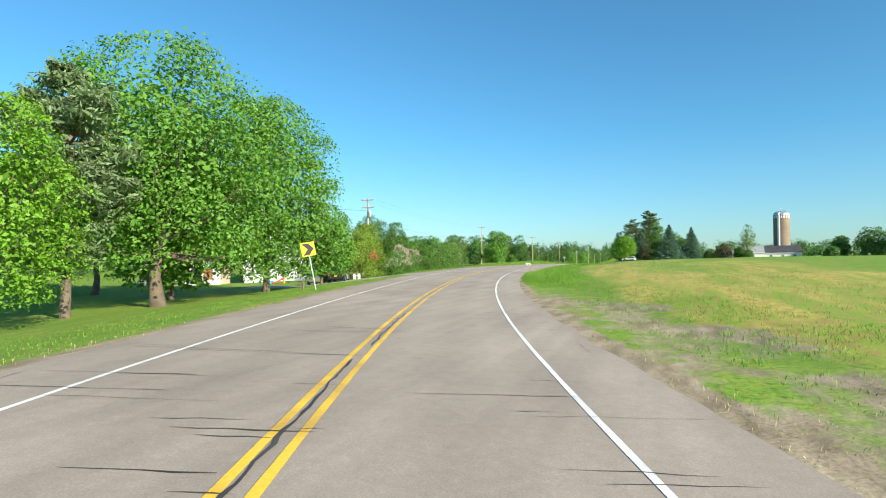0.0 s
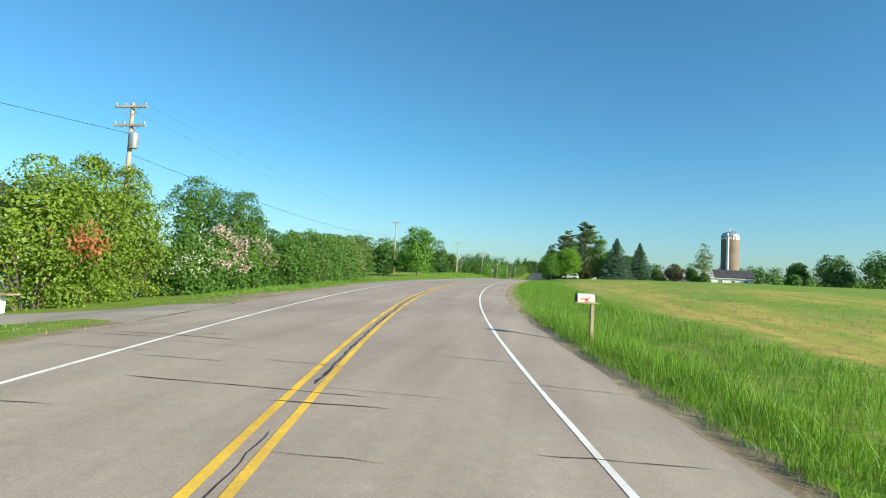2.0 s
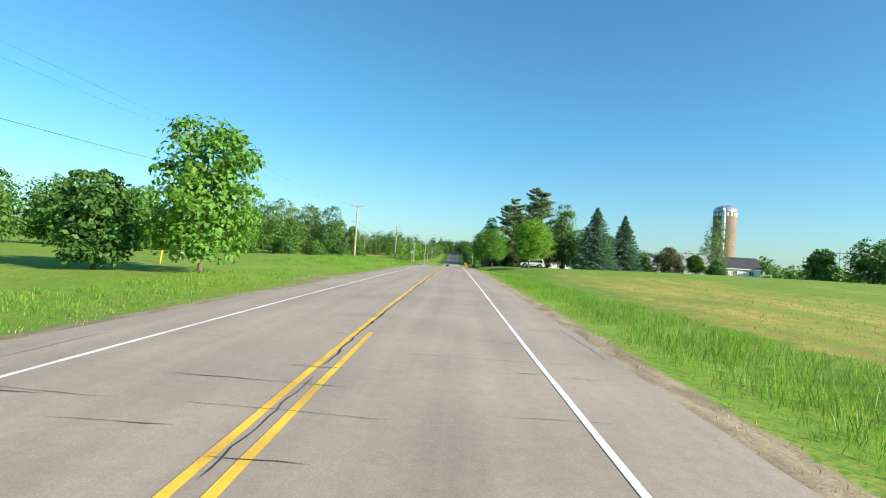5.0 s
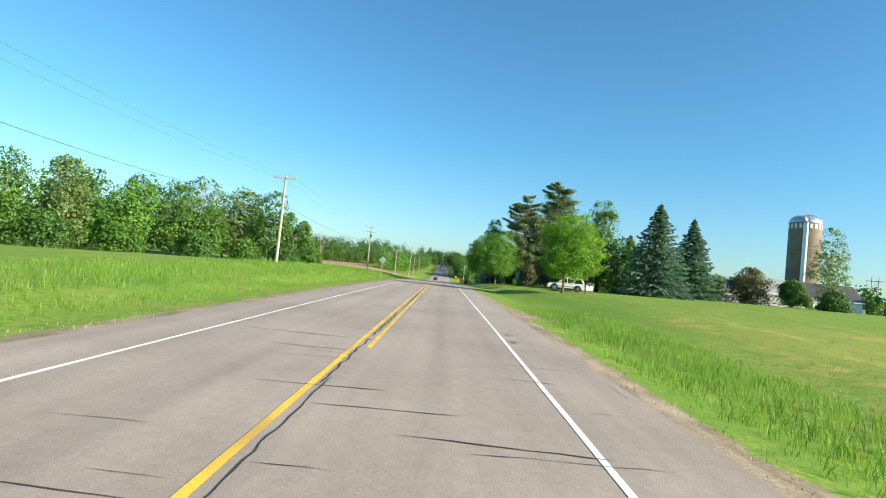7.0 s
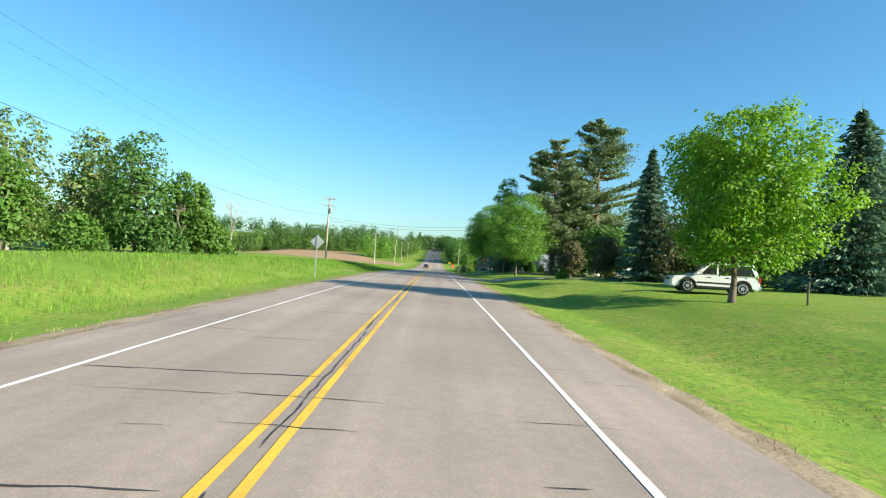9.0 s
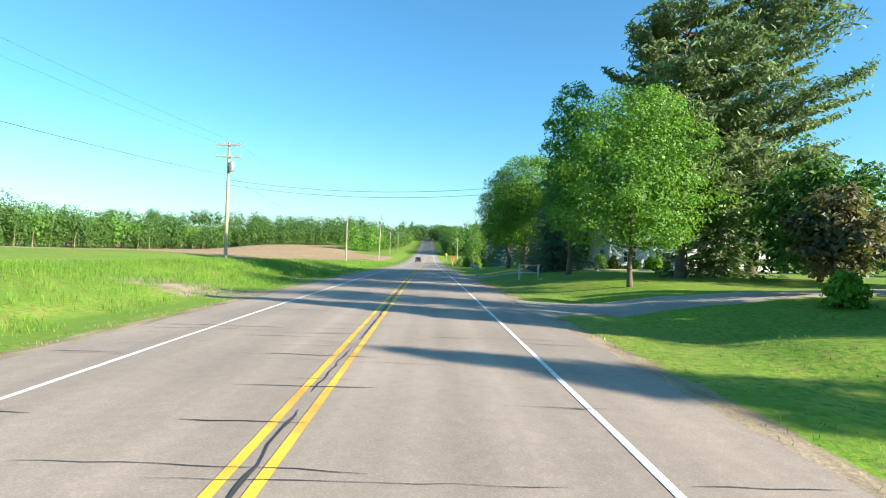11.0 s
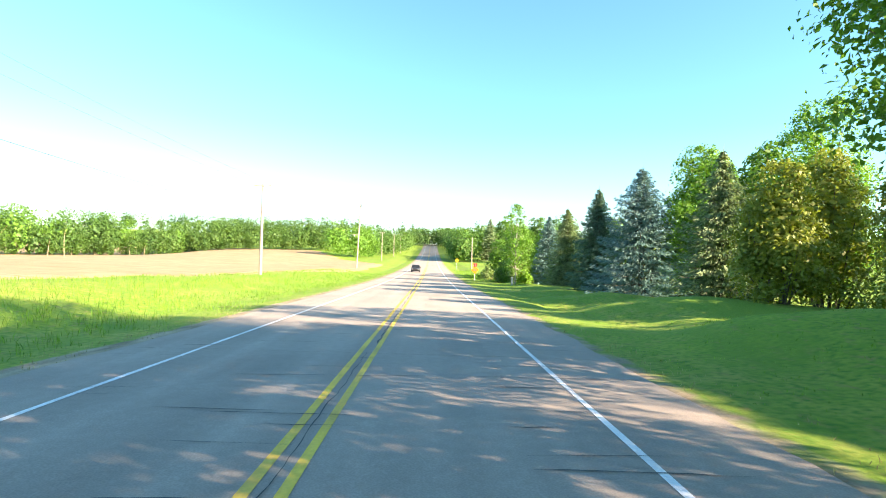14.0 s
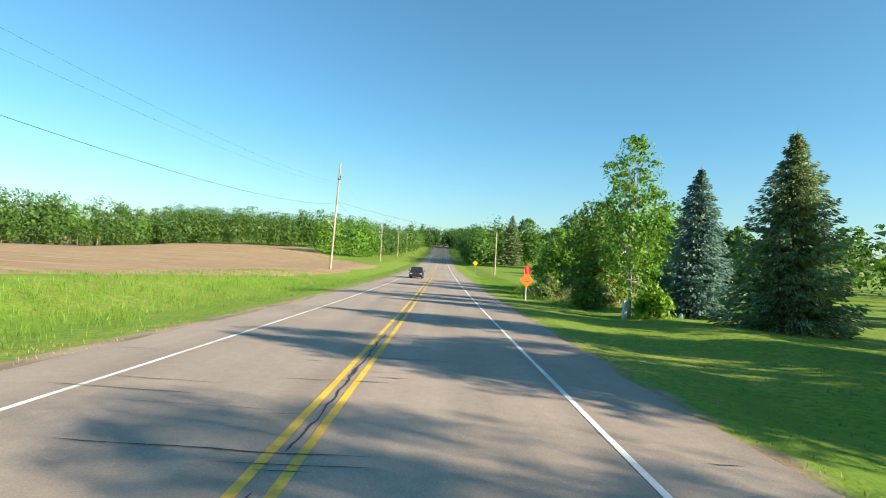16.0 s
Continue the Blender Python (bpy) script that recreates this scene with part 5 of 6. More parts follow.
POLES = [(-13.5, -60.4, 10.9, 1.0, True, 0.0), (-19.7, 19.2, 10.3, 0.9, False, 0.0), (-15.3, 71.1, 8.9, 1.2, False, 0.0), (-16.4, 146.4, 10.3, 1.1, True, 0.0), (-15.6, 213.0, 9.1, 0.9, False, 0.0),
         (-14.6, 277.0, 15.5, 0.0, False, 0.6), (-17.3, 367, 10.6, 1.0, False, 0.0), (-16.6, 423, 10.6, 1.0, False, 0.0), (-16.2, 472, 10.6, 1.0, False, 0.0), (-16.0, 508, 10.6, 1.0, False, 0.0)]
for x, y, h, arm, can, lean in POLES:
    utility_pole(x, y, h, "weathered wooden utility pole with a grey transformer" if can else "weathered wooden utility pole", arm, can, lean, 0, can)
utility_pole(12.3, 309.8, 8.6, "pale wooden utility pole by the far road", 0)


def wire(a, b, sag, r, name="power_line", label="thin black overhead power line"):
    a, b = Vector(a), Vector(b)
    pts = [a.lerp(b, i / 24) - Vector((0, 0, sag * 4 * (i / 24) * (1 - i / 24))) for i in range(25)]
    ob = part(name, Geo().tube(pts, r, 5), WIRE)
    tagged(ob, label, "power line", "lines along the road")


tops = [(x + lean, y, height(x, y) + h) for x, y, h, _, _, lean in POLES]
for p, q in zip(tops, tops[1:]):
    for ox, oz in ((-0.9, -0.1), (0.9, -0.1)):
        wire((p[0] + ox, p[1], min(p[2], 12.0) + oz), (q[0] + ox, q[1], min(q[2], 12.0) + oz), 0.9, 0.005)
    wire((p[0] + 0.1, p[1], min(p[2], 12.0) - 2.9), (q[0] + 0.1, q[1], min(q[2], 12.0) - 2.9), 1.1, 0.012)
wire((-13.6, -60.4, 7.2), (-30, -140, 8.0), 1.2, 0.014)
for dz in (0.0, 0.45):
    wire((-16.3, 146.4, 8.36 - dz), (24.0, 141.5, 11.4 - 1.2 * dz), 2.0, 0.014, label="overhead service cable across the road to a house")
wire((-14.6, 277.0, 9.5), (12.3, 309.8, 7.6), 0.8, 0.014)
guy = thing("guy_wire", "guy wire with a bright yellow guard", "guy wire", stand(-17.8, 12.5))
part("wire", Geo().tube([(0, 0, 0), (-2.6, 6.0, 6.5)], 0.008, 5), WIRE, guy)
part("guard", Geo().tube([(0, 0, 0), (-0.72, 1.66, 1.8)], 0.045, 8), YELLOW_SIGN, guy, "yellow plastic guard")

# ---- signs ----


def plate(w, h, t=0.012, r=0.05, diamond=False):
    """A rounded sign plate facing -y, its middle at the origin."""
    pts = []
    for cx, cz, a0 in ((w / 2 - r, h / 2 - r, 0), (-w / 2 + r, h / 2 - r, 90), (-w / 2 + r, -h / 2 + r, 180), (w / 2 - r, -h / 2 + r, 270)):
        for k in range(5):
            a = radians(a0 + 22.5 * k)
            pts.append((cx + r * math.cos(a), cz + r * math.sin(a)))
    if diamond:
        c = math.cos(math.pi / 4)
        pts = [(c * (x - z), c * (x + z)) for x, z in pts]
    return Geo().prism(pts, "y", -t, 0)


def sign_post(root, h, lean=0.0):
    g = Geo().prism([(-0.03, -0.02), (0.03, -0.02), (0.03, 0.0), (0.045, 0.02), (-0.045, 0.02), (-0.03, 0.0)], "x", 0, 1)
    g.v = [(y + lean * x, z + 0.03, x * (h + 0.3) - 0.3) for x, y, z in g.v]
    return part("post", g, STEEL, root, "galvanised U-channel post")


def chevron_sign(m):
    root = thing("curve_sign", "yellow chevron curve sign with a black arrow on a steel post", "road sign", m)
    sign_post(root, 3.15)
    p = part("plate", plate(0.9, 0.92), YELLOW_SIGN, root, at=pose(0, 0, 2.74))
    arrow = [(-0.37, 0.39), (0.04, 0.39), (0.38, 0.0), (0.04, -0.39), (-0.37, -0.39), (-0.03, 0.0)]
    part("arrow", Geo().prism(arrow, "y", -0.016, -0.0125), BLACK, p, "black chevron pointing along the curve")


chevron_sign(by_road(-96.0, -8.3, 18) @ pose(0, 0, 0, 0, -11, 0))

warn = thing("warning_sign", "orange diamond road-work sign topped with a red flag", "road sign", by_road(234.6, 7.4, 24))
sign_post(warn, 1.7)
pl = part("plate", plate(0.76, 0.76, diamond=True), ORANGE_SIGN, warn, at=pose(0, 0, 1.45))
for i, (w, z) in enumerate(((0.5, 0.12), (0.62, 0.0), (0.5, -0.12))):
    part("lettering_bar", Geo().box(-w / 2, -0.016, z - 0.032, w / 2, -0.0125, z + 0.032), BLACK, pl)
fv = [(0.07 * i - 0.02, 0.05 * math.sin(i * 1.3 + j * 0.4), 0.10 * j) for j in range(6) for i in range(8)]
ff = [(j * 8 + i, j * 8 + i + 1, (j + 1) * 8 + i + 1, (j + 1) * 8 + i) for j in range(5) for i in range(7)]
part("flag", Geo().add(fv, ff), RED, warn, "red cloth flag", at=pose(-0.22, -0.03, 1.86))
part("flag_staff", Geo().tube([(-0.24, -0.03, 1.6), (-0.24, -0.03, 2.4)], 0.012, 6), POST_WOOD, warn)

far = thing("warning_sign", "yellow diamond warning sign on a steel post", "road sign", by_road(308, 8.2))
sign_post(far, 2.9)
pl = part("plate", plate(0.76, 0.76, diamond=True), YELLOW_SIGN, far, at=pose(0, 0, 2.5))
part("symbol", Geo().box(-0.05, -0.016, -0.22, 0.05, -0.0125, 0.22), BLACK, pl)

back = thing("warning_sign", "diamond road sign seen from its grey back", "road sign", by_road(96.5, -7.4, 180))
sign_post(back, 3.1)
part("plate", plate(0.76, 0.76, diamond=True), STEEL, back, at=pose(0, -0.01, 2.7))

# ---- mailboxes, posts and small roadside things ----


def mailbox(m, label, flag=True, post_mat=POST_WOOD, number=True):
    """A domed box on a bracketed post, its length across the verge (local x)."""
    root = thing("mailbox", label, "mailbox", m)
    part("post", Geo().box(-0.05, -0.05, -0.6, 0.05, 0.05, 0.925), post_mat, root, bevel=0.008, at=pose(0.12, 0, 0))
    part("shelf", Geo().box(-0.42, -0.09, 0.93, 0.3, 0.09, 0.965), post_mat, root, bevel=0.005)
    dome = [(-0.105, 0.0), (0.105, 0.0), (0.105, 0.15)] + [(0.105 * math.cos(a), 0.15 + 0.105 * math.sin(a)) for a in (math.pi * k / 10 for k in range(1, 10))] + [(-0.105, 0.15)]
    b = part("box", Geo().prism(dome, "x", -0.36, 0.16), MAILBOX_METAL, root, bevel=0.006, smooth=True, at=pose(0, 0, 0.968))
    # the door's shade is put into its colour: black against the pale box
    part("door", Geo().prism([(y * 1.05, z * 1.04) for y, z in dome], "x", -0.375, -0.362), BLACK, b, "door with its shade painted black")
    if flag:
        part("flag", Geo().box(-0.26, -0.119, 0.085, -0.06, -0.110, 0.11).box(-0.12, -0.119, 0.03, -0.05, -0.110, 0.12), RED, b, "red signal flag, lowered")
    if number:
        part("number_bar", Geo().box(-0.05, -0.112, 0.15, 0.0, -0.1065, 0.165).box(-0.03, -0.112, 0.10, -0.018, -0.1065, 0.15), BLACK, b)
    return root


mailbox(by_road(-72.0, 6.25, 6, 0.28), "weathered white metal mailbox with a red flag on a wooden post")
mailbox(by_road(150.4, 6.1, 0, 0.0), "pale metal mailbox on a wooden post by a driveway", False)

stub = thing("marker_post", "short weathered wooden post on the lawn", "post", stand(17.75, 78.0, 20))
part("post", Geo().tube([(0, 0, -0.2), (0, 0, 0.5), (0.02, 0, 0.95), (0.02, 0, 1.0)], [0.05, 0.045, 0.045, 0.03], 9), BARK, stub)

board = thing("sign_frame", "empty grey wooden sign frame standing on the lawn", "sign frame", stand(8.9, 137.7, 7))
for sx in (-0.72, 0.72):
    part("post", Geo().box(sx - 0.05, -0.05, -0.2, sx + 0.05, 0.05, 1.12), GREY_WOOD, board, bevel=0.008)
part("rail", Geo().box(-0.67, -0.025, 0.97, 0.67, 0.025, 1.05), GREY_WOOD, board, bevel=0.006)
part("rail", Geo().box(-0.67, -0.025, 0.42, 0.67, 0.025, 0.49), GREY_WOOD, board, bevel=0.006)
part("cap_board", Geo().box(-0.80, -0.06, 1.12, 0.80, 0.06, 1.21), BROWN_DOOR, board, "dark red-brown top board", bevel=0.008)

cab = thing("utility_box", "grey-green ground utility cabinet", "utility box", stand(15.6, 143.2, 10))
part("body", Geo().box(-0.14, -0.12, -0.1, 0.14, 0.12, 0.72), CABINET_GREEN, cab, bevel=0.03)
part("lid", Geo().box(-0.16, -0.14, 0.72, 0.16, 0.14, 0.8), CABINET_GREEN, cab, bevel=0.02)
ped = thing("utility_pedestal", "pale cable pedestal in the ditch grass", "utility box", stand(11.3, 225.6, 10))
part("body", Geo().box(-0.11, -0.09, -0.1, 0.11, 0.09, 0.85), GREY_WOOD, ped, bevel=0.015)
part("cap", Geo().box(-0.13, -0.11, 0.85, 0.13, 0.11, 0.97), GREY_WOOD, ped, bevel=0.02)

bench = thing("feed_stand", "small wooden stand with a plank top and painted legs", "stand", by_road(-69.2, -13.7, 0))
part("top", Geo().box(-0.8, -0.28, 0.68, 0.8, 0.28, 0.74), POST_WOOD, bench, bevel=0.01)
for sx in (-0.27, 0.27):
    part("leg", Geo().box(sx - 0.10, -0.2, -0.1, sx + 0.10, 0.2, 0.68), WHITE_PAINT, bench, bevel=0.01)
part("crosspiece", Geo().box(-0.17, -0.18, 0.34, 0.17, 0.18, 0.48), WHITE_PAINT, bench, bevel=0.01)

gatepost = thing("garden_post", "slim dark wooden post on the farmhouse lawn", "post", by_road(-94.5, -9.7))
part("post", Geo().tube([(0, 0, -0.2), (0, 0, 0.75), (0, 0, 0.8)], [0.055, 0.05, 0.03], 8), BARK, gatepost)

toy = thing("toy_slide", "red plastic toy slide in the yard", "toy", stand(-22.4, -68.3, 30))
part("slide", Geo().prism([(-0.8, 0.0), (0.6, 0.75), (0.75, 0.75), (0.75, 0.0), (0.62, 0.0), (0.62, 0.55), (-0.5, 0.0)], "y", -0.25, 0.25), RED, toy, bevel=0.02)
part("ladder", Geo().box(0.72, -0.25, 0.0, 0.84, 0.25, 1.0), YELLOW_SIGN, toy, bevel=0.02)
tub = thing("toy_tub", "turquoise plastic play tub in the yard", "toy", stand(-23.6, -68.6, 10))
part("tub", Geo().tube([(0, 0, 0), (0, 0, 0.05), (0, 0, 0.42), (0, 0, 0.45)], [0.5, 0.55, 0.62, 0.66], 16), CYAN, tub, smooth=True)

# ---- vehicles ----


def wheel(name, root, x, y, r, w, out):
    g = Geo().tube([(0, -w / 2, 0), (0, -w * 0.42, 0), (0, w * 0.42, 0), (0, w / 2, 0)], [r * 0.9, r, r, r * 0.9], 24)
    t = part(name, g, RUBBER, root, smooth=True, at=pose(x, y, r))
    g = Geo().tube([(0, out * w * 0.44, 0), (0, out * w * 0.53, 0)], [r * 0.72, r * 0.66], 20)
    part("rim", g, RIM, t, "silver alloy rim", smooth=True)
    # the rim is solid; black plates stand for the shaded recesses between spokes
    for k in range(5):
        a = 2 * math.pi * k / 5
        c, s = math.cos(a), math.sin(a)
        part("spoke_gap_shade", Geo().box(-0.05, min(out * w * 0.535, out * w * 0.545), -0.09, 0.05, max(out * w * 0.535, out * w * 0.545), 0.09), BLACK, t, at=pose(0.4 * r * c, 0, 0.4 * r * s, 0, -math.degrees(a), 0))


def vehicle(name, m, paint, label, length=4.6, width=1.85, tall=1.75, body="suv", category="car", cladding=False):
    """Local x is ahead. A lower body and a narrower cabin, wheels, glass, lamps, bumpers, mirrors."""
    root = thing(name, label, category, m)
    L, W, H = length / 2, width / 2, tall
    r = 0.36 if body == "suv" else 0.32
    belt = H * 0.58
    hood = belt - 0.07
    arch = lambda cx: [(cx + (r + 0.07) * math.cos(a), r + (r + 0.07) * math.sin(a)) for a in (math.pi * (k / 8) for k in range(9))]
    wf, wr = L - 0.9, -L + 0.92
    low = [(-L + 0.05, 0.42), (-L + 0.1, 0.28)] + [(p, q) for p, q in reversed(arch(wr))] + [(p, q) for p, q in reversed(arch(wf))] + [(L - 0.12, 0.26), (L - 0.02, 0.45), (L - 0.02, hood * 0.72), (L - 0.16, hood * 0.93), (L - 1.25, hood + 0.04), (-L + 0.04, belt + 0.04), (-L, belt * 0.8)]
    g = Geo().prism(low, "y", -W, W)
    # narrow the top edge and the ends
    g.v = [(x, y * (1 - 0.05 * max(0, (z - 0.8 * belt) / belt)) * (1 - 0.07 * max(0, (abs(x) - L + 0.5) / 0.5) ** 2), z) for x, y, z in g.v]
    part("body", g, paint, root, bevel=0.05, smooth=True)
    if body == "suv":
        cab = [(L - 1.16, hood + 0.06), (L - 2.0, H - 0.07), (L - 2.35, H), (-L + 0.55, H), (-L + 0.32, H - 0.07), (-L + 0.08, belt + 0.02)]
    else:
        cab = [(L - 1.30, hood + 0.02), (L - 2.05, H - 0.05), (L - 2.4, H), (-L + 1.5, H), (-L + 1.2, H - 0.05), (-L + 0.55, belt + 0.02)]
    g = Geo().prism(cab, "y", -W * 0.95, W * 0.95)
    g.v = [(x, y * (1 - 0.17 * (z - belt) / (H - belt)), z) for x, y, z in g.v]
    part("cabin", g, paint, root, bevel=0.05, smooth=True)

    def side_glass(x0, x1, xt0, xt1, name_="side_window"):
        for sg in (-1, 1):
            z0, z1 = belt + 0.05, H - 0.15
            yy = lambda z: sg * (W * 0.95 * (1 - 0.17 * (z - belt) / (H - belt)) + 0.006)
            q = [(x0, yy(z0), z0), (x1, yy(z0), z0), (xt1, yy(z1), z1), (xt0, yy(z1), z1)]
            q2 = [(x, y - sg * 0.03, z) for x, y, z in q]
            part(name_, Geo().add(q + q2, [(0, 1, 2, 3), (7, 6, 5, 4), (0, 4, 5, 1), (1, 5, 6, 2), (2, 6, 7, 3), (3, 7, 4, 0)]), CAR_GLASS, root)

    rear = -L + 0.3 if body == "suv" else -L + 0.95
    side_glass(L - 2.4, L - 1.58, L - 2.4, L - 2.1)
    side_glass(L - 3.2, L - 2.5, L - 3.2, L - 2.5)
    side_glass(rear, L - 3.28, rear + 0.22, L - 3.28)
    a, b = cab[0], cab[1]
    u = Vector((b[0] - a[0], 0, b[1] - a[1]))
    nrm = Vector((-u.z, 0, u.x)).normalized() * (1 if u.x < 0 else -1)
    nrm = nrm if nrm.x > 0 else -nrm

    def screen(a, b, name_, nrm, k0=0.1, k1=0.92):
        pa, pb = Vector((a[0], 0, a[1])), Vector((b[0], 0, b[1]))
        p0, p1 = pa.lerp(pb, k0) + nrm * 0.006, pa.lerp(pb, k1) + nrm * 0.006
        q = [(p0.x, -W * 0.84, p0.z), (p0.x, W * 0.84, p0.z), (p1.x, W * 0.74, p1.z), (p1.x, -W * 0.74, p1.z)]
        q2 = [(x - nrm.x * 0.03, y, z - nrm.z * 0.03) for x, y, z in q]
        part(name_, Geo().add(q + q2, [(0, 1, 2, 3), (7, 6, 5, 4), (0, 4, 5, 1), (1, 5, 6, 2), (2, 6, 7, 3), (3, 7, 4, 0)]), CAR_GLASS, root)

    screen(a, b, "windscreen", nrm)
    u = Vector((cab[-2][0] - cab[-1][0], 0, cab[-2][1] - cab[-1][1]))
    nb = Vector((-u.z, 0, u.x)).normalized()
    nb = nb if nb.x < 0 else -nb
    screen(cab[-1], cab[-2], "rear_window", nb)
    for sg in (-1, 1):
        wheel("wheel", root, wf, sg * (W - 0.12), r, 0.24, sg)
        wheel("wheel", root, wr, sg * (W - 0.12), r, 0.24, sg)
        part("headlight", Geo().box(L - 0.16, sg * W * 0.72 - 0.16, hood * 0.70, L - 0.0, sg * W * 0.72 + 0.16, hood * 0.86), LAMP_CLEAR, root, bevel=0.02)
        part("tail_light", Geo().box(-L - 0.012, sg * W * 0.86 - 0.09, belt * 0.72, -L + 0.14, sg * W * 0.86 + 0.09, belt * 1.0), LAMP_RED, root, bevel=0.02)
        part("mirror", Geo().box(L - 1.62, sg * (W + 0.1) - 0.09, belt + 0.06, L - 1.5, sg * (W + 0.1) + 0.09, belt + 0.22), paint, root, bevel=0.03)
        part("sill", Geo().box(wr + r + 0.1, sg * W - 0.025, 0.3, wf - r - 0.1, sg * W + 0.025, 0.40), BLACK if cladding else paint, root, bevel=0.01)
        if cladding:
            part("side_moulding", Geo().box(wr + r + 0.12, sg * W - 0.012, 0.55, wf - r - 0.12, sg * W + 0.016, 0.63), BLACK, root)
        for hx in (0.35, -0.62):
            part("door_handle", Geo().box(hx - 0.09, sg * W * 0.985 - 0.02, belt - 0.14, hx + 0.09, sg * W * 0.985 + 0.022, belt - 0.10), BLACK, root)
        if body == "suv":
            part("roof_rail", Geo().tube([(-L + 0.8, sg * W * 0.7, H + 0.0), (-L + 0.9, sg * W * 0.7, H + 0.05), (L - 2.5, sg * W * 0.7, H + 0.05), (L - 2.4, sg * W * 0.7, H)], 0.018, 6), BLACK, root)
    for wx in (wf, wr):
        for sg in (-1, 1):
            ring = [(wx + (r + q) * math.cos(math.pi * k / 10), r + (r + q) * math.sin(math.pi * k / 10)) for q, ks in ((0.115, range(11)), (0.045, range(10, -1, -1))) for k in ks]
            part("wheel_arch", Geo().prism(ring, "y", sg * W - 0.03, sg * W + 0.02), BLACK if cladding else paint, root, bevel=0.006)
    part("front_bumper", Geo().box(L - 0.16, -W * 0.9, 0.30, L + 0.05, W * 0.9, 0.52), paint, root, bevel=0.04)
    part("rear_bumper", Geo().box(-L - 0.06, -W * 0.92, 0.34, -L + 0.12, W * 0.92, 0.58), STEEL if cladding else paint, root, bevel=0.04)
    part("grille", Geo().box(L - 0.06, -0.42, hood * 0.66, L + 0.012, 0.42, hood * 0.84), BLACK, root, bevel=0.01)
    part("number_plate", Geo().box(-L - 0.07, -0.16, 0.62, -L - 0.004, 0.16, 0.74), YELLOW_SIGN, root)
    part("underbody", Geo().box(-L + 0.3, -W * 0.8, 0.22, L - 0.3, W * 0.8, 0.5), BLACK, root)
    return root


vehicle("sport_utility_car", stand(17.25, 85.6, 168), CAR_WHITE, "white sport utility car parked on the lawn", 4.65, 1.9, 1.75, cladding=True)
vehicle("sport_utility_car", by_road(-71.3, -15.0, 100), CAR_BLACK, "dark sport utility car parked in the driveway", 4.7, 1.9, 1.78)
vehicle("sedan", by_road(-70.8, -17.6, 96), CAR_GREY, "grey car parked beside a dark one in the driveway", 4.6, 1.85, 1.5, "car")
vehicle("hatchback", by_road(271, -1.8, -90, 0.06), CAR_BLACK, "black car in the opposite lane", 4.3, 1.8, 1.5, "car")

# ---- buildings ----


def window(root, m, w, h, panes=2, frame_mat=WHITE_PAINT):
    """A framed window on a wall face that looks along local -y."""
    f = part("window", Geo().box(-w / 2 - 0.09, -0.05, -0.09, w / 2 + 0.09, 0.0, 0.0).box(-w / 2 - 0.09, -0.05, h, w / 2 + 0.09, 0.0, h + 0.10).box(-w / 2 - 0.09, -0.05, 0, -w / 2, 0.0, h).box(w / 2, -0.05, 0, w / 2 + 0.09, 0.0, h), frame_mat, root, at=m)
    part("pane", Geo().box(-w / 2, -0.02, 0, w / 2, 0.01, h), PANE, f)
    for k in range(1, panes):
        x = -w / 2 + w * k / panes
        part("mullion", Geo().box(x - 0.025, -0.045, 0, x + 0.025, -0.021, h), frame_mat, f)
    part("mullion", Geo().box(-w / 2, -0.04, h / 2 - 0.02, w / 2, -0.0212, h / 2 + 0.02), frame_mat, f)
    part("sill", Geo().box(-w / 2 - 0.12, -0.09, -0.13, w / 2 + 0.12, 0.0, -0.09), frame_mat, f)
    return f


def clapboards(root, m, w, h, gable=0.0, lap=0.16):
    """Overlapping horizontal boards over a wall of width w, facing -y; each board is a piece of its own."""
    z, shared = 0.0, None
    while z < h + gable - 0.1:
        half = w / 2 if z < h else (w / 2) * max(0.0, 1 - (z - h) / gable)
        g = Geo().add([(-half, -0.035, 0), (half, -0.035, 0), (half, -0.008, lap), (-half, -0.008, lap), (-half, 0, 0), (half, 0, 0)], [(0, 1, 2, 3), (4, 5, 1, 0)])
        if z < h and shared:
            ob = new("clapboard", shared)
            ob.parent = root
            ob.matrix_basis = m @ pose(0, 0, z)
        else:
            ob = part("clapboard", g, SIDING, root, at=m @ pose(0, 0, z))
            shared = shared or ob.data
        z += lap


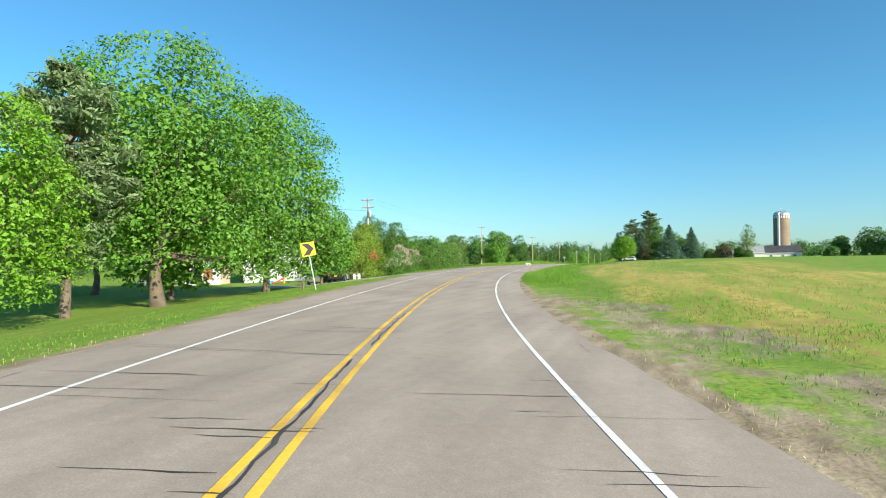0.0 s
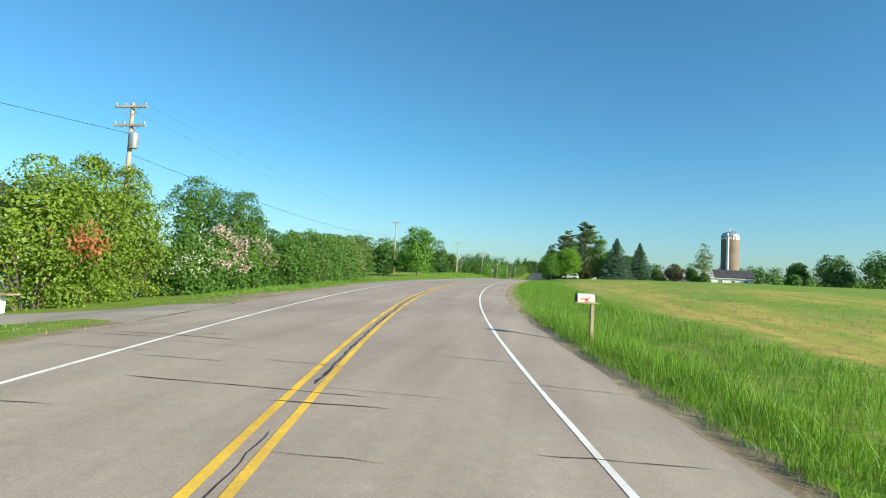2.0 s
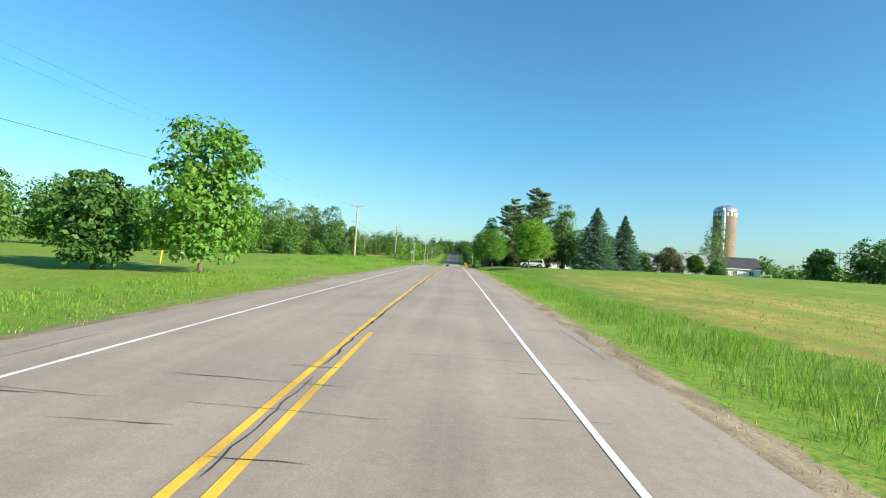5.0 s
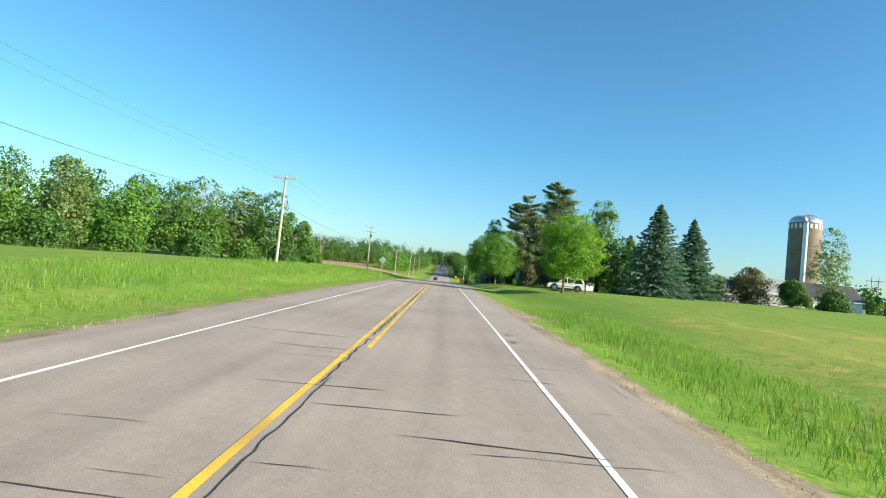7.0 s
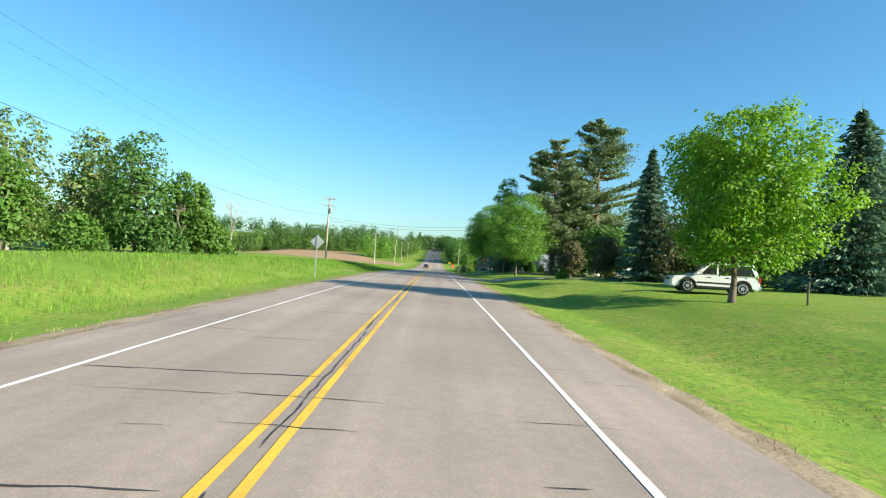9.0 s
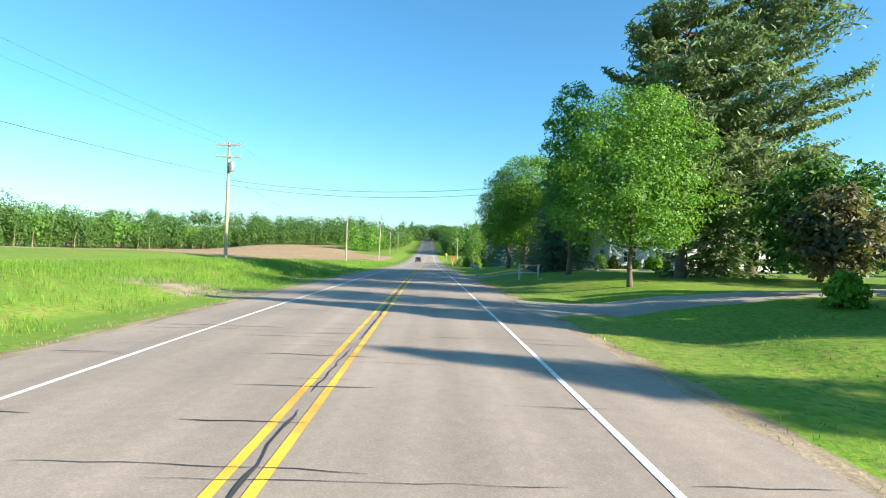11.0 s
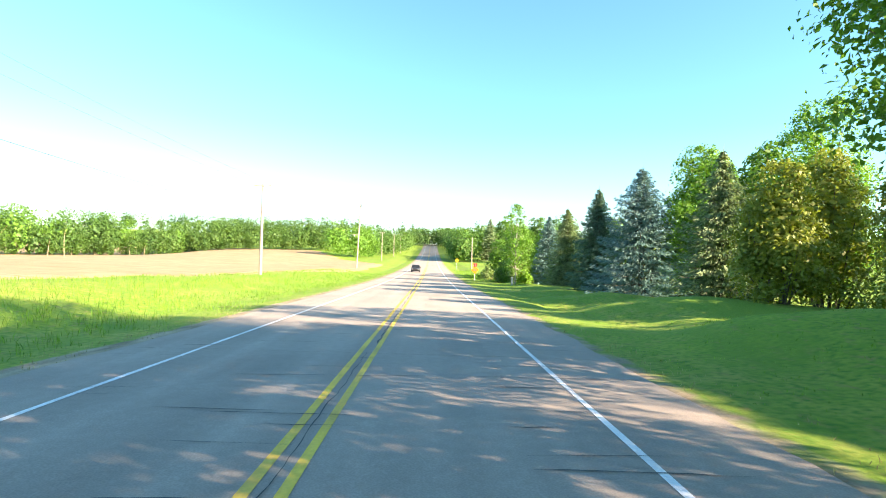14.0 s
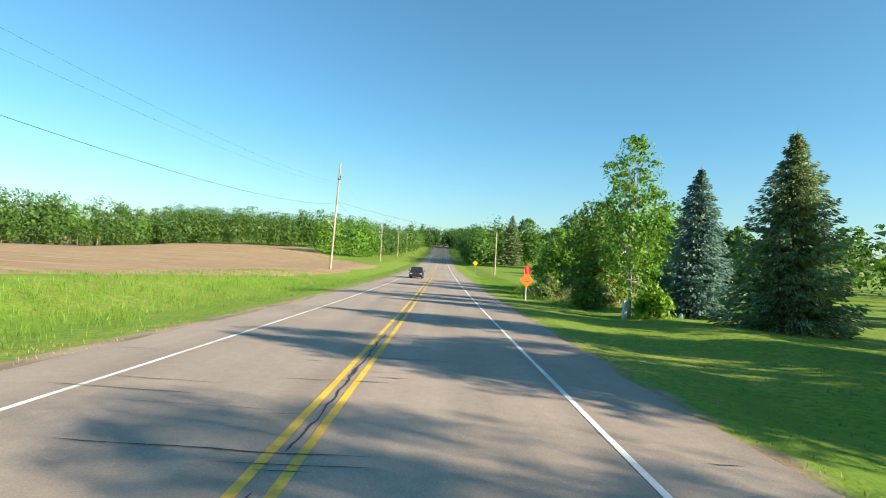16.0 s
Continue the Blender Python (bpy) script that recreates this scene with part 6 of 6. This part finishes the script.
def house(name, m, w, d, h, rise, wall, roof, label, front=(), side=(), ridge="x", over=0.35, boards=True, category="house"):
    """Local x along the front (facing -y). ridge x: gables at the sides; ridge y: gable to the front."""
    root = thing(name, label, category, m)
    hw, hd = w / 2, d / 2
    if ridge == "x":
        out = [(-hd, -0.6), (hd, -0.6), (hd, h), (0, h + rise), (-hd, h)]
        part("wall", Geo().prism(out, "x", -hw, hw), wall, root)
        slope = math.hypot(hd, rise)
        for sg in (-1, 1):
            e = (hd + over) / hd
            q = [(sg * hd * e, h - rise * (e - 1)), (0, h + rise), (0, h + rise + 0.16), (sg * hd * e, h - rise * (e - 1) + 0.16)]
            part("roof", Geo().prism(q, "x", -hw - over, hw + over), roof, root, bevel=0.02)
            part("fascia", Geo().box(-hw - over, min(sg * (hd * e), sg * (hd * e + 0.04)), h - rise * (e - 1) - 0.06, hw + over, max(sg * (hd * e), sg * (hd * e + 0.04)), h - rise * (e - 1) + 0.15), WHITE_PAINT, root)
    else:
        out = [(-hw, -0.6), (hw, -0.6), (hw, h), (0, h + rise), (-hw, h)]
        part("wall", Geo().prism(out, "y", -hd, hd), wall, root)
        for sg in (-1, 1):
            e = (hw + over) / hw
            q = [(sg * hw * e, h - rise * (e - 1)), (0, h + rise), (0, h + rise + 0.16), (sg * hw * e, h - rise * (e - 1) + 0.16)]
            part("roof", Geo().prism(q, "y", -hd - over, hd + over), roof, root, bevel=0.02)
            q = [(sg * hw * e, h - rise * (e - 1) - 0.12), (0, h + rise - 0.14), (0, h + rise + 0.12), (sg * hw * e, h - rise * (e - 1) + 0.12)]
            part("barge_board", Geo().prism(q, "y", -hd - over - 0.05, -hd - over - 0.002), WHITE_PAINT, root)
    if boards:
        clapboards(root, pose(0, -hd, 0), w, h, rise if ridge == "y" else 0)
        for sg in (-1, 1):
            if sg < 0 or name == "farmhouse":
                clapboards(root, pose(sg * hw, 0, 0, 0, 0, 90 * sg), d, h, rise if ridge == "x" else 0)
            part("corner_board", Geo().box(sg * hw - 0.07, -hd - 0.06, 0, sg * hw + 0.07, -hd + 0.08, h), WHITE_PAINT, root)
    for x, z, ww, hh, n in front:
        window(root, pose(x, -hd - 0.04, z), ww, hh, n)
    for sg, y, z, ww, hh, n in side:
        window(root, pose(sg * (hw + 0.04), y, z, 0, 0, 90 * sg), ww, hh, n)
    return root


# farmhouse behind the first yard
house("farmhouse", stand(-28.5, -58.5, 26), 9.5, 8.5, 5.6, 3.0, WHITE_PAINT, SHINGLE, "white two-storey farmhouse with a gable to the road", [(-2.6, 0.9, 1.0, 1.5, 2), (0.4, 0.9, 1.0, 1.5, 2), (3.0, 0.9, 0.9, 1.4, 2), (-2.0, 3.6, 0.9, 1.4, 2), (2.0, 3.6, 0.9, 1.4, 2)], [(1, -1.5, 0.9, 1.0, 1.5, 2), (1, 1.5, 3.6, 0.9, 1.3, 2)], "y")
porch = house("porch_wing", stand(-38.6, -67.0, 26), 10.5, 5.5, 2.7, 1.3, TAN_SIDING, GREY_ROOF, "low tan porch wing of the farmhouse with brown panels", [], [], "x")
for k in range(6):
    if k != 4:
        part("porch_panel", Geo().box(-4.9 + 1.6 * k, -2.86, 0.75, -3.75 + 1.6 * k, -2.79, 2.25), BROWN_DOOR, porch)
    part("porch_post", Geo().box(-5.2 + 1.6 * k, -2.9, 0, -5.02 + 1.6 * k, -2.74, 2.65), WHITE_PAINT, porch)
# no opening in the wall: a black slab stands for the dark interior
part("doorway", Geo().box(1.5, -2.84, 0.1, 2.65, -2.78, 2.3), BLACK, porch, "flat black slab for the shade inside a doorway")
part("step", Geo().box(1.2, -3.5, -0.3, 3.0, -2.8, 0.1), GREY_WOOD, porch)

broadleaf(37.5, 173.0, 14.5, 5.2, 1.2, 4500, 0.3, GREEN, "broad shade tree behind the pale house", 230)
# added, not a known tree: its sparse crown half-blocks the sun on the house front
broadleaf(35.8, 149.8, 14.0, 5.4, 1.2, 3600, 0.26, GREEN, "unseen thin tree added to dim the house front", 231)
# house on the lawn
house("white_house", stand(24.6, 160.9, 3), 8.4, 10.5, 5.0, 2.5, SIDING, SHINGLE, "two-storey pale grey clapboard house with white trim", [(-2.1, 0.9, 1.3, 1.1, 3), (1.6, 0.9, 1.6, 1.1, 3), (-2.1, 3.4, 1.2, 1.25, 3), (1.6, 3.4, 1.2, 1.25, 3)], [(-1, -3.0, 0.9, 1.1, 1.2, 2), (-1, -3.0, 3.4, 1.0, 1.2, 2)], "y")
house("house_wing", stand(34.5, 162.0, 3), 11.0, 8.0, 3.0, 2.2, SIDING, SHINGLE, "single-storey pale grey clapboard wing with dark shingles", [(-2.6, 0.9, 1.5, 1.1, 3), (1.2, 0.9, 1.5, 1.1, 3)], [], "x")
ent = thing("entry_porch", "small white entry porch with posts and roof", "porch", stand(29.9, 156.4, 3))
part("porch_floor", Geo().box(-1.3, -1.0, -0.3, 1.3, 1.0, 0.25), GREY_WOOD, ent)
part("porch_roof", Geo().prism([(-1.5, 2.4), (1.5, 2.4), (0, 3.1)], "y", -1.15, 1.1), SHINGLE, ent, bevel=0.02)
for sx in (-1.15, 1.15):
    part("porch_post", Geo().box(sx - 0.07, -0.95, 0.25, sx + 0.07, -0.81, 2.4), WHITE_PAINT, ent)
tubb = thing("storage_tub", "blue plastic storage tub by the house", "tub", stand(27.9, 154.4, 12))
part("body", Geo().box(-0.4, -0.3, 0, 0.4, 0.3, 0.5), BLUE_PLASTIC, tubb, bevel=0.05)
part("lid", Geo().box(-0.44, -0.34, 0.5, 0.44, 0.34, 0.56), BLUE_PLASTIC, tubb, bevel=0.02)
for i, (x, y, h, r, m) in enumerate([(20.6, 154.0, 1.5, 0.8, OLIVE), (22.8, 154.2, 1.2, 0.9, MAPLE), (24.6, 154.4, 1.5, 0.8, LIME), (23.4, 149.6, 1.6, 0.5, LIME), (27.2, 151.4, 0.9, 0.8, GOLD), (19.0, 153.4, 1.7, 0.8, MAPLE), (26.3, 154.4, 1.1, 0.7, MAPLE)]):
    bush(x, y, h, r, r, 1100, 0.13, m, "clipped green shrub at the foot of the house", 180 + i)

# farm buildings
barn = house("white_barn", stand(73.2, 122.4, -4), 12.5, 7, 2.6, 2.7, WHITE_PAINT, DARK_ROOF, "white barn with a dark gambrel roof", [(-4, 0.9, 1.0, 0.9, 2), (0, 0.9, 1.0, 0.9, 2), (4, 0.9, 1.0, 0.9, 2)], [], "x", boards=False, category="barn")
house("grey_barn", stand(63.8, 123.0, -4), 6, 7.4, 2.6, 2.6, WHITE_PAINT, GREY_ROOF, "barn with a weathered grey roof", [], [], "x", boards=False, category="barn")
house("pole_shed", stand(62, 136, -2), 18, 11, 3.2, 2.4, GREY_WOOD, GREY_ROOF, "long low grey shed with a grey metal roof", [(-9, 1.2, 0.9, 0.8, 2), (-5, 1.2, 0.9, 0.8, 2)], [], "x", boards=False, category="shed")
house("garden_shed", stand(29.5, 287, 8), 6, 8, 3.4, 2.0, WHITE_PAINT, GREY_ROOF, "white gabled shed among trees", [(0, 1.0, 0.9, 1.0, 2)], [], "y", category="shed")


def silo(m):
    root = thing("silo", "tall brown stave silo with a silver dome and white chute", "silo", m)
    R, H = 2.95, 18.2
    part("tower", Geo().tube([(0, 0, -0.5), (0, 0, H)], R, 40), SILO_STAVE, root, smooth=True)
    z = 0.6
    while z < H - 1.6:
        part("hoop", Geo().tube([(0, 0, z - 0.018), (0, 0, z + 0.018)], R + 0.03, 40, False), HOOP, root, smooth=True)
        z += 0.75
    g = Geo()
    for k in range(20):
        a0, a1 = 2 * math.pi * k / 20 + 0.03, 2 * math.pi * (k + 0.62) / 20
        ring = [(math.cos(a) * (R + 0.05), math.sin(a) * (R + 0.05)) for a in (a0, (a0 + a1) / 2, a1)]
        g.add([(x, y, zz) for zz in (H - 1.2, H - 0.25) for x, y in ring], [(0, 1, 4, 3), (1, 2, 5, 4)])
    part("checker_band", g, WHITE_PAINT, root, "band of pale blocks under the dome")
    n = 8
    part("dome", Geo().tube([(0, 0, H + 1.9 * math.sin(math.pi / 2 * i / n)) for i in range(n + 1)], [max(0.02, (R + 0.06) * math.cos(math.pi / 2 * i / n)) for i in range(n + 1)], 40), GALV, root, "silver metal dome", smooth=True)
    for k in range(20):
        a = 2 * math.pi * k / 20
        pts = [((R + 0.08) * math.cos(b) * math.cos(a), (R + 0.08) * math.cos(b) * math.sin(a), H + 1.92 * math.sin(b)) for b in (math.pi / 2 * i / 6 for i in range(6))]
        part("dome_rib", Geo().tube(pts, 0.03, 4, False), GALV, root)
    part("chute", Geo().tube([(-1.6, -2.75, 0), (-1.6, -2.75, H - 0.2), (-1.45, -2.3, H + 0.5)], 0.48, 14), GALV, root, "white metal chute", smooth=True)
    part("lightning_rod", Geo().tube([(0, 0, H + 1.8), (0, 0, H + 3.4)], 0.03, 6), STEEL, root)


silo(stand(75.0, 130.0))


def pergola(m):
    """A small open timber frame: four posts and a slatted top."""
    root = thing("pergola", "small white timber pergola at the edge of the farmyard", "pergola", m)
    for px in (-1.2, 1.2):
        for py in (-0.5, 0.5):
            part("post", Geo().box(px - 0.06, py - 0.06, -0.2, px + 0.06, py + 0.06, 1.7), WHITE_PAINT, root, bevel=0.008)
    for py in (-0.5, 0.5):
        part("beam", Geo().box(-1.4, py - 0.04, 1.7, 1.4, py + 0.04, 1.84), WHITE_PAINT, root, bevel=0.008)
    for k in range(6):
        part("slat", Geo().box(-1.2 + 0.48 * k - 0.03, -0.65, 1.84, -1.2 + 0.48 * k + 0.03, 0.65, 1.9), WHITE_PAINT, root)


pergola(stand(87.2, 130.6, -20))


def line_tower(m, h):
    """Two tall poles joined by a crossarm, with insulator strings and a brace."""
    root = thing("transmission_pole", "far two-poled wooden power line frame", "utility pole", m)
    for px in (-1.6, 1.6):
        part("post", Geo().tube([(px, 0, -0.5), (px, 0, h * 0.5), (px, 0, h)], [0.28, 0.24, 0.18], 8), POLE_WOOD, root, smooth=True)
    part("crossarm", Geo().box(-4.2, -0.12, h - 2.9, 4.2, 0.12, h - 2.55), POLE_WOOD, root)
    part("brace", Geo().tube([(-1.6, 0, h - 6.5), (1.6, 0, h - 3.2)], 0.09, 6), POLE_WOOD, root)
    for px in (-3.9, 0.0, 3.9):
        part("insulator", Geo().tube([(px, 0, h - 4.1), (px, 0, h - 2.9)], 0.1, 6), GALV, root)


line_tower(stand(243.2, 330.0, -35), 24.0)
